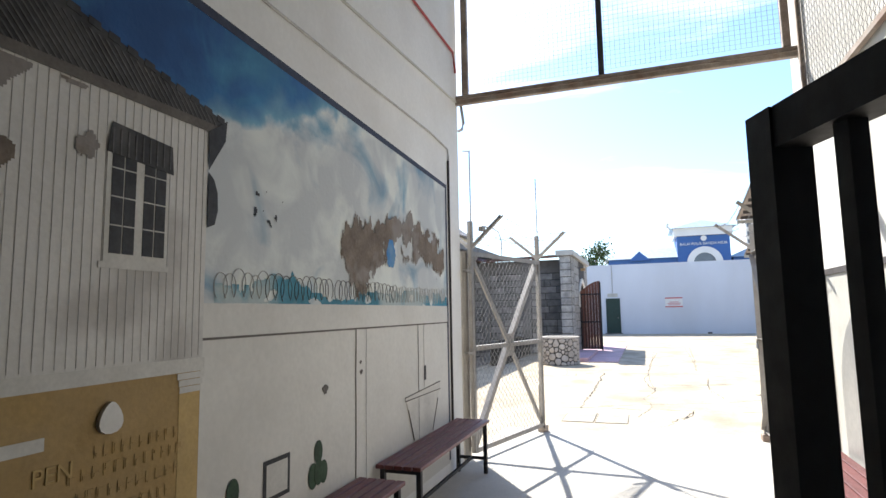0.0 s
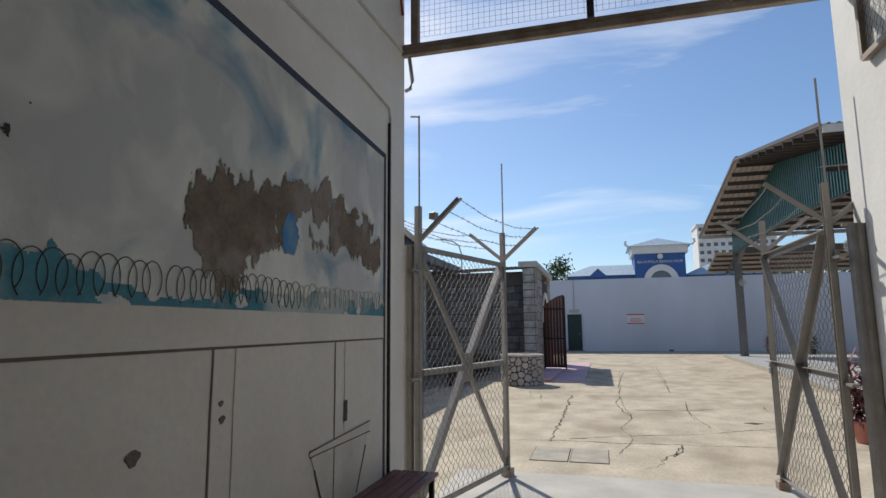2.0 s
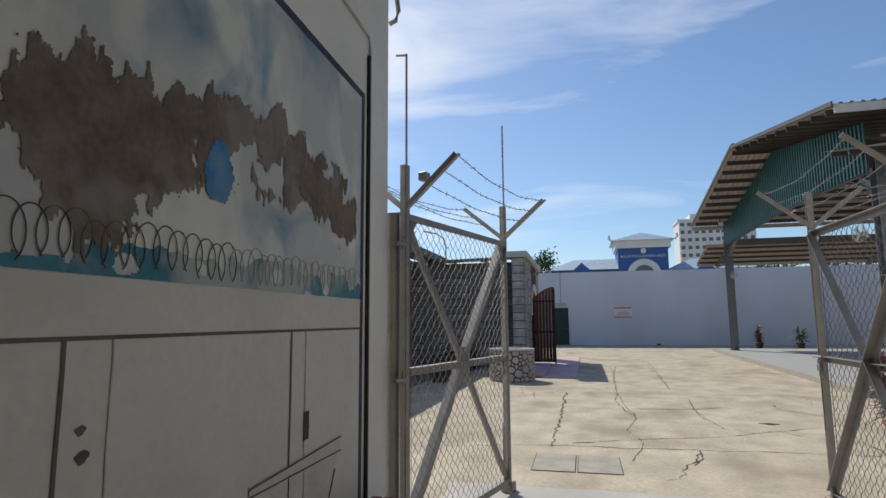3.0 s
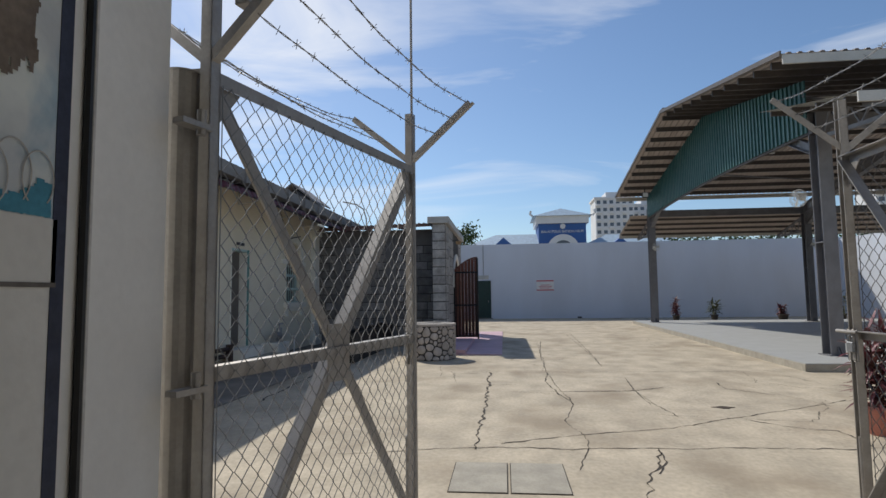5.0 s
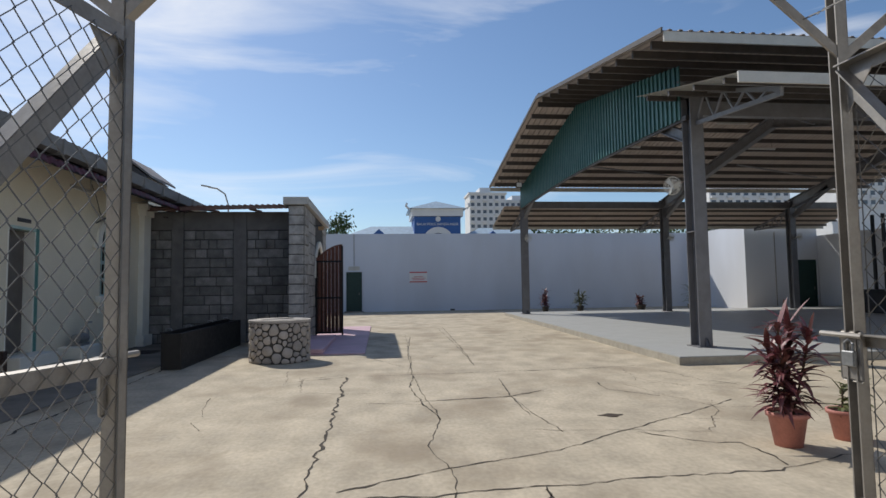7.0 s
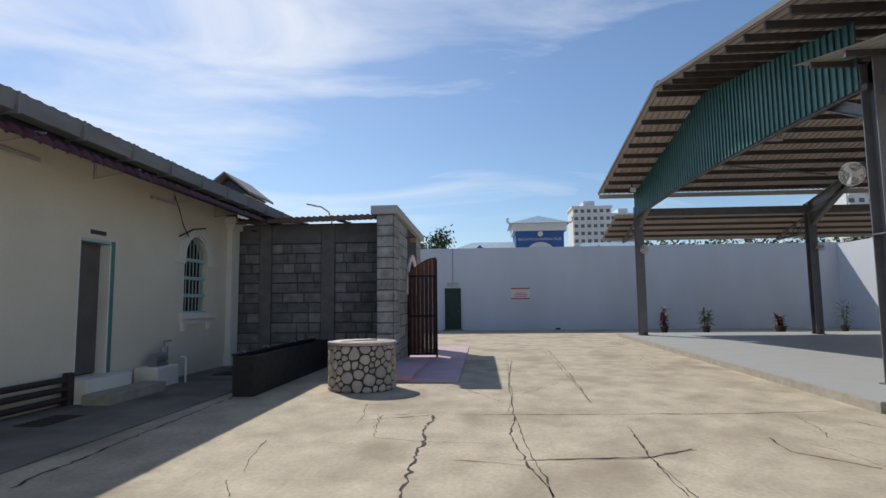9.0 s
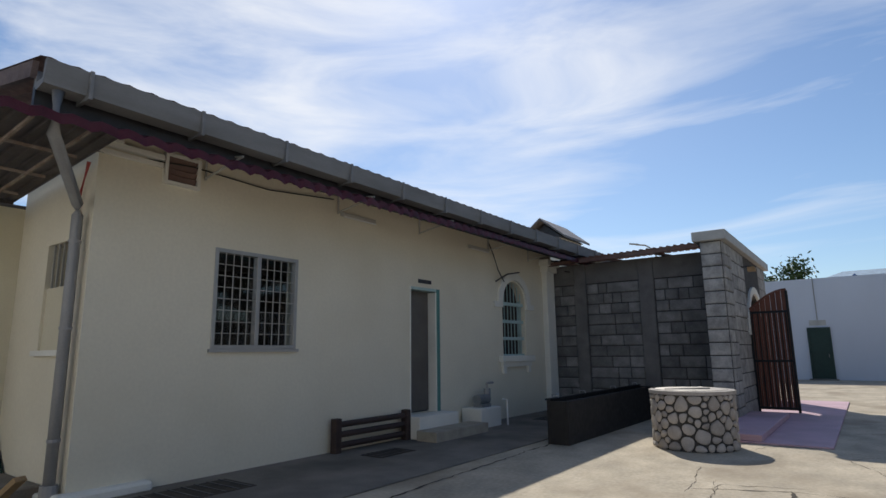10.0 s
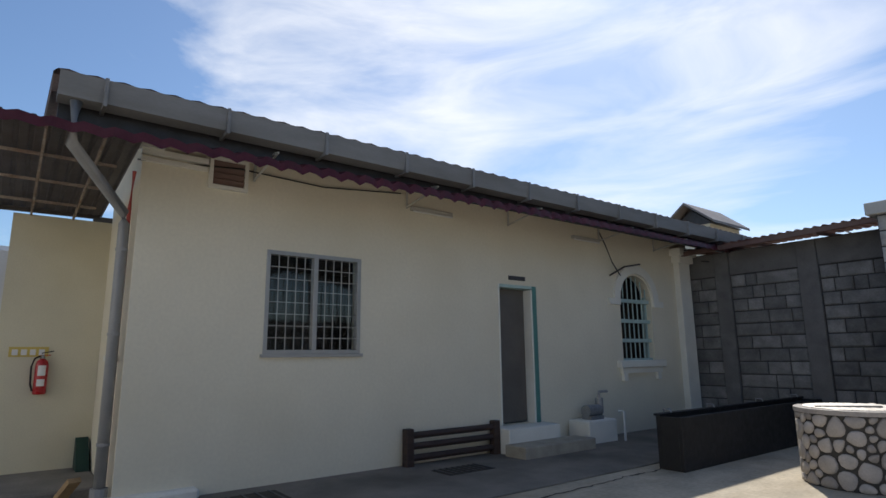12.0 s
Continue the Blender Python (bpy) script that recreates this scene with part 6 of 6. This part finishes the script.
tx.matrix_basis = Matrix.Translation(-Vector((11, 125, 0))) @ Matrix.Translation((10.9, 119.9, 13.75)) @ pose(0, 0, 0, 90, 0, 0)
for nm, x0, x1, zt in (("wing", -7.5, 6.2, 11.6), ("wing", 15.6, 34.0, 11.2)):
    w = part(nm, box(x0 + 0.5, 121, 0, x1 - 0.02, 132, zt), M_BLUEWALL, pol)
    bm = bmesh.new()
    a = [bm.verts.new(p) for p in ((x0 - 0.5, 120, zt), (x1, 120, zt), (x1, 133, zt), (x0 - 0.5, 133, zt), (x0 + 5, 126.5, zt + 2.6), (x1, 126.5, zt + 2.6))]
    for f in ((0, 1, 5, 4), (2, 3, 4, 5), (3, 0, 4), (1, 2, 5), (3, 2, 1, 0)):
        bm.faces.new([a[i] for i in f])
    part("wing_roof", bm, M_BLUETILE, w)
    bm = bmesh.new()
    prism(bm, [(x0 + 4.6, 119.6, zt - 0.4), (x0 + 8.6, 119.6, zt - 0.4), (x0 + 6.6, 119.6, zt + 1.4)], (0, 3.5, 0))
    part("dormer", bm, M_BLUEWALL, w)


def apartment(x, y, w, d, h, floors, cols, label):
    a = thing("apartment_building", (x, y, 0), label, "building", "apartment blocks")
    part("wall", box(x, y, 0, x + w, y + d, h), M_FARWHITE, a)
    part("roof_edge", box(x - 0.5, y - 0.5, h, x + w + 0.5, y + d, h + 0.8), M_FARWHITE, a)
    part("roof_box", box(x + w * 0.3, y + 2, h + 0.8, x + w * 0.6, y + d - 1, h + 3.2), M_FARWHITE, a)
    fh = h / floors
    for i in range(floors - 5, floors):
        for j in range(cols):
            cx = x + w * (j + 0.5) / cols
            part("window", box(cx - w / cols * 0.28, y - 0.06, i * fh + fh * 0.35, cx + w / cols * 0.28, y - 0.01, i * fh + fh * 0.8), M_FARGLASS, a)
            if j % 2 == 0:
                part("balcony", box(cx - w / cols * 0.42, y - 1.2, i * fh + 0.05, cx + w / cols * 0.42, y - 0.08, i * fh + fh * 0.3), M_FARWHITE, a)
    return a


apartment(38.5, 250, 16, 14, 41.5, 13, 6, "tall white apartment block with balconies in the distance")
apartment(56.5, 262, 14, 14, 40, 13, 5, "tall white apartment block beyond the canopy")
apartment(150, 250, 40, 14, 52, 13, 10, "wide white apartment block beyond the perimeter wall")
apartment(205, 240, 40, 14, 56, 13, 10, "wide white apartment block beyond the perimeter wall")


def tree(x, y, h, r, leaves, seed, label):
    rnd = random.Random(seed)
    t = thing("tree", (x, y, 0), label, "tree")
    tk = bmesh.new()
    top = Vector((x + 0.3, y, h * 0.6))
    tube(tk, [(x, y, 0), (x + 0.1, y, h * 0.3), tuple(top)], h * 0.03, 8, h * 0.012)
    tips = []
    for i in range(9):
        a = i * 2.4
        q = top + Vector((math.cos(a) * r * rnd.uniform(0.4, 0.8), math.sin(a) * r * rnd.uniform(0.4, 0.8), h * rnd.uniform(0.0, 0.32)))
        tube(tk, [top - Vector((0, 0, h * 0.15)), top.lerp(q, 0.5), q], h * 0.01, 5, h * 0.003)
        tips.append(q)
    part("trunk", tk, M_BARK, t)
    cr = bmesh.new()
    for i in range(leaves):
        c = rnd.choice(tips) + Vector((rnd.gauss(0, 1), rnd.gauss(0, 1), rnd.gauss(0, 0.8))) * r * 0.27
        u = Vector((rnd.gauss(0, 1), rnd.gauss(0, 1), rnd.gauss(0, 1))).normalized() * rnd.uniform(0.12, 0.26)
        w = u.cross(Vector((rnd.gauss(0, 1), rnd.gauss(0, 1), 1))).normalized() * u.length * 0.5
        cr.faces.new([cr.verts.new(c + u), cr.verts.new(c + w), cr.verts.new(c - u), cr.verts.new(c - w)])
    part("crown", cr, M_LEAF, t, kind="stuff")


tree(-6.6, 70, 9.6, 2.3, 2600, 1, "dense dark green tree behind the perimeter wall")
for i, (x, h) in enumerate(((16, 5.4), (22, 5.6), (27, 5.8), (33, 6.0))):
    tree(x, 60, h * 1.25, 3.0, 1400, 20 + i, "low green tree behind the perimeter wall")
sl = thing("street_lamp", (-14.6, 60, 0), "grey street lamp with a curved arm behind the roofs", "lamp")
part("pole", pipe([(-14.6, 60, 0), (-14.6, 60, 9.2), (-14.9, 60, 10.2), (-15.6, 60, 10.7), (-16.4, 60, 10.85)], 0.07, 8), M_GALV, sl)
part("head", bar((-16.2, 60, 10.85), (-17.0, 60, 11.0), 0.25, 0.12), M_GALV, sl)

# ---- cracks, joints and hatches in the yard ----
def crack(pts, w, seed, jitter=0.05):
    w = w * 1.6 if w < 0.0125 else w
    rnd = random.Random(seed)
    bm = bmesh.new()
    line = []
    for (xa, ya), (xb, yb) in zip(pts, pts[1:]):
        k = max(2, int(math.hypot(xb - xa, yb - ya) / 0.07))
        for i in range(k):
            f = i / k
            line.append(Vector((xa + (xb - xa) * f, ya + (yb - ya) * f, 0)))
    line.append(Vector((*pts[-1], 0)))
    rows = []
    for i, p in enumerate(line):
        d = (line[min(i + 1, len(line) - 1)] - line[max(i - 1, 0)]).normalized()
        s = Vector((-d.y, d.x, 0))
        c = p + s * jitter * (noise.noise((i * 0.12, seed, 0)) * 1.3 + 0.7 * noise.noise((i * 0.45, seed, 5)) + 0.35 * rnd.uniform(-1, 1)) + Vector((0, 0, 0.004))
        ww = 0.62 * w * (0.12 + 1.5 * abs(noise.noise((i * 0.2, seed, 9))) + 0.4 * rnd.random())
        rows.append((bm.verts.new(c + s * ww), bm.verts.new(c - s * ww)))
    for a, b in zip(rows, rows[1:]):
        bm.faces.new((a[0], a[1], b[1], b[0]))
    o = tagged(new("ground_crack", mesh_of("ground_crack", bm, M_CRACK)), "dark jagged crack in the tan concrete", "crack", "yard cracks", "structure")
    return o


crack([(-1.33, 15.68), (-1.30, 12.39), (-1.33, 10.66), (-1.31, 10.18)], 0.03, 1)
crack([(-2.62, 9.93), (-2.05, 10.08), (-1.16, 10.29), (-0.40, 10.24), (0.42, 10.31), (1.18, 10.40), (2.16, 10.37), (3.22, 10.70)], 0.02, 2)
crack([(-1.09, 10.41), (-0.23, 10.83), (0.81, 11.17), (1.82, 11.85), (2.65, 12.33), (3.58, 12.95)], 0.011, 3, 0.025)
crack([(1.74, 11.66), (2.13, 11.24), (2.50, 11.16), (2.45, 10.50)], 0.02, 4)
crack([(3.84, 15.33), (4.06, 14.31), (4.34, 13.91)], 0.016, 5)
crack([(-0.34, 13.50), (0.97, 13.65), (1.46, 13.94)], 0.012, 6, 0.025)
crack([(-0.23, 15.56), (-0.21, 14.09), (-0.11, 12.46), (-0.35, 11.49), (-0.22, 10.93), (-0.24, 10.23), (-0.42, 9.59)], 0.008, 7, 0.025)
crack([(0.94, 13.52), (0.96, 12.44), (1.03, 11.77)], 0.007, 8, 0.025)
crack([(0.42, 10.31), (0.38, 9.88), (0.22, 9.53)], 0.012, 9, 0.025)
crack([(1.21, 25.83), (1.07, 19.83), (0.94, 16.57)], 0.007, 10, 0.025)
crack([(-0.02, 23.54), (-0.18, 17.14), (-0.31, 15.93)], 0.006, 11, 0.025)
crack([(-2.20, 15.29), (-1.33, 15.68), (0.43, 15.74), (2.63, 15.81), (4.04, 16.02)], 0.012, 12, 0.025)
crack([(0.08, 22.71), (-0.18, 18.62), (-0.24, 15.69), (-0.34, 14.55), (-0.27, 13.41), (-0.16, 12.90), (-0.12, 12.49)], 0.012, 13, 0.025)
crack([(1.40, 26.18), (1.13, 19.84), (0.96, 16.80)], 0.009, 14, 0.025)
crack([(1.06, 15.02), (0.93, 13.64), (0.91, 12.94), (0.90, 12.53)], 0.012, 15, 0.025)
crack([(-0.10, 13.51), (0.86, 13.60), (1.26, 13.86), (1.44, 13.97)], 0.01, 16, 0.025)
crack([(-2.38, 16.53), (-2.20, 15.12)], 0.006, 17, 0.025)
crack([(-0.95, 13.49), (-0.27, 13.32)], 0.006, 18, 0.025)
crack([(2.42, 14.47), (2.35, 13.88), (2.82, 13.32)], 0.012, 19, 0.025)
crack([(3.33, 20.78), (4.98, 21.29), (6.30, 20.41)], 0.006, 20, 0.025)
crack([(-2.81, 22.13), (-0.01, 22.44), (3.50, 22.59)], 0.007, 21, 0.025)
crack([(-0.54, 26.75), (2.09, 27.29), (3.84, 26.93)], 0.007, 22, 0.025)
crack([(-3.04, 14.22), (-2.90, 13.43), (-2.79, 13.06)], 0.006, 23, 0.025)
crack([(-2.84, 12.81), (-2.63, 12.40)], 0.006, 24, 0.025)
crack([(0.40, 10.25), (0.08, 9.13), (-0.13, 8.84)], 0.016, 25)
crack([(-4.53, 12.53), (-4.64, 14.40), (-4.71, 16.87), (-4.75, 17.62)], 0.03, 26)
for i in range(14):
    r2 = random.Random(100 + i)
    x, y = r2.uniform(-3, 3.5), r2.uniform(9, 24)
    a = r2.uniform(0, 6.28)
    L = r2.uniform(0.7, 1.8)
    crack([(x, y), (x + L * math.cos(a), y + L * math.sin(a)), (x + 1.6 * L * math.cos(a + 0.6), y + 1.6 * L * math.sin(a + 0.6))], 0.005, 30 + i)
pt = bmesh.new()
prism(pt, [(1.77 + 0.13 * math.cos(a) * (1 + 0.3 * math.sin(3 * a)), 12.37 + 0.07 * math.sin(a) * (1 + 0.4 * math.cos(4 * a)), 0.0) for a in [k * math.pi / 7 for k in range(14)]], (0, 0, 0.005))
struct("ground_pothole", pt, M_SOIL, "small broken spot in the concrete", "pothole")
ht = thing("drain_cover", (-1.0, 9.2, 0), "pair of concrete drain covers set in the yard", "cover")
for x0 in (-1.48, -1.0):
    part("edge", box(x0 - 0.004, 8.968, 0.0, x0 + 0.458, 9.742, 0.005), M_CRACK, ht)
    part("slab", box(x0 + 0.004, 8.975, 0.0, x0 + 0.45, 9.735, 0.009), M_HATCH, ht)

# ---- stone blocks of the yard wall and gateway ----
struct("wall_blocks", box(-7.0, 22.3, 0.0, -3.12, 22.6, 3.58), M_MORTAR, "grey concrete block wall with dark joints", "wall")
wb = bpy.data.objects["wall_blocks"]
gwb = bpy.data.objects["wall_gateway"]
cache = {}


def block(parent, axis, at, u0, u1, z0, z1, depth, material):
    """A slightly pillowed block laid on a wall face; alike sizes share one mesh."""
    key = (axis, round(u1 - u0, 2), round(z1 - z0, 2), depth, material.name)
    if key not in cache:
        w, h = u1 - u0 - 0.022, z1 - z0 - 0.022
        bm = bmesh.new()
        c = 0.02
        lo = [(0, 0), (w, 0), (w, h), (0, h)]
        hi = [(c, c), (w - c, c), (w - c, h - c), (c, h - c)]
        P = (lambda u, z, o: (u, -o, z)) if axis == "y" else (lambda u, z, o: (o, u, z))
        r0 = [bm.verts.new(P(u, z, -0.002)) for u, z in lo]
        r1 = [bm.verts.new(P(u, z, depth * 0.6)) for u, z in lo]
        r2 = [bm.verts.new(P(u, z, depth)) for u, z in hi]
        for a, b in ((r0, r1), (r1, r2)):
            for j in range(4):
                bm.faces.new((a[j], a[(j + 1) % 4], b[(j + 1) % 4], b[j]))
        bm.faces.new(r2)
        bmesh.ops.recalc_face_normals(bm, faces=bm.faces)
        cache[key] = mesh_of("block", bm, material)
    ob = new("block", cache[key])
    ob.location = (u0 + 0.011, at, z0 + 0.011) if axis == "y" else (at, u0 + 0.011, z0 + 0.011)
    ob.parent = parent
    return ob


rnd = random.Random(21)
SIZES = (0.22, 0.3, 0.42, 0.55, 0.68)


def courses(parent, axis, at, u0, u1, z0, z1, material, depth, h=0.26):
    n = int(round((z1 - z0) / h))
    hh = (z1 - z0) / n
    for i in range(n):
        u = u0
        while u < u1 - 0.01:
            w = rnd.choice(SIZES)
            if u + w > u1 - 0.2:
                w = u1 - u
            block(parent, axis, at, u, u + w, z0 + i * hh, z0 + (i + 1) * hh, rnd.choice((depth, depth * 0.7, depth * 1.25)), material)
            u += w


for a, b in ((-7.0, -6.36), (-6.05, -4.74), (-4.39, -3.12)):
    courses(wb, "y", 22.3, a, b, 0.02, 3.06, M_STONE, 0.03)
    blk = box(a, 22.27, 3.08, b, 22.298, 3.56)
    part("lintel", blk, M_RENDER, wb)
for a, b in ((-6.36, -6.05), (-4.74, -4.39)):
    part("pillar", box(a + 0.005, 22.23, 0.0, b - 0.005, 22.298, 3.56, 0.006), M_RENDER, wb)
courses(gwb, "y", 21.25, -3.12, -2.72, 0.02, 3.61, M_PIERSTONE, 0.03, 0.25)
courses(gwb, "x", -2.72, 21.25, 22.05, 0.02, 3.61, M_PIERSTONE, 0.03, 0.25)
courses(gwb, "x", -2.72, 22.05, 23.7, 0.02, 3.61, M_PIERSTONE, 0.02, 0.3)
courses(gwb, "x", -2.72, 25.92, 27.18, 0.02, 3.61, M_PIERSTONE, 0.02, 0.3)
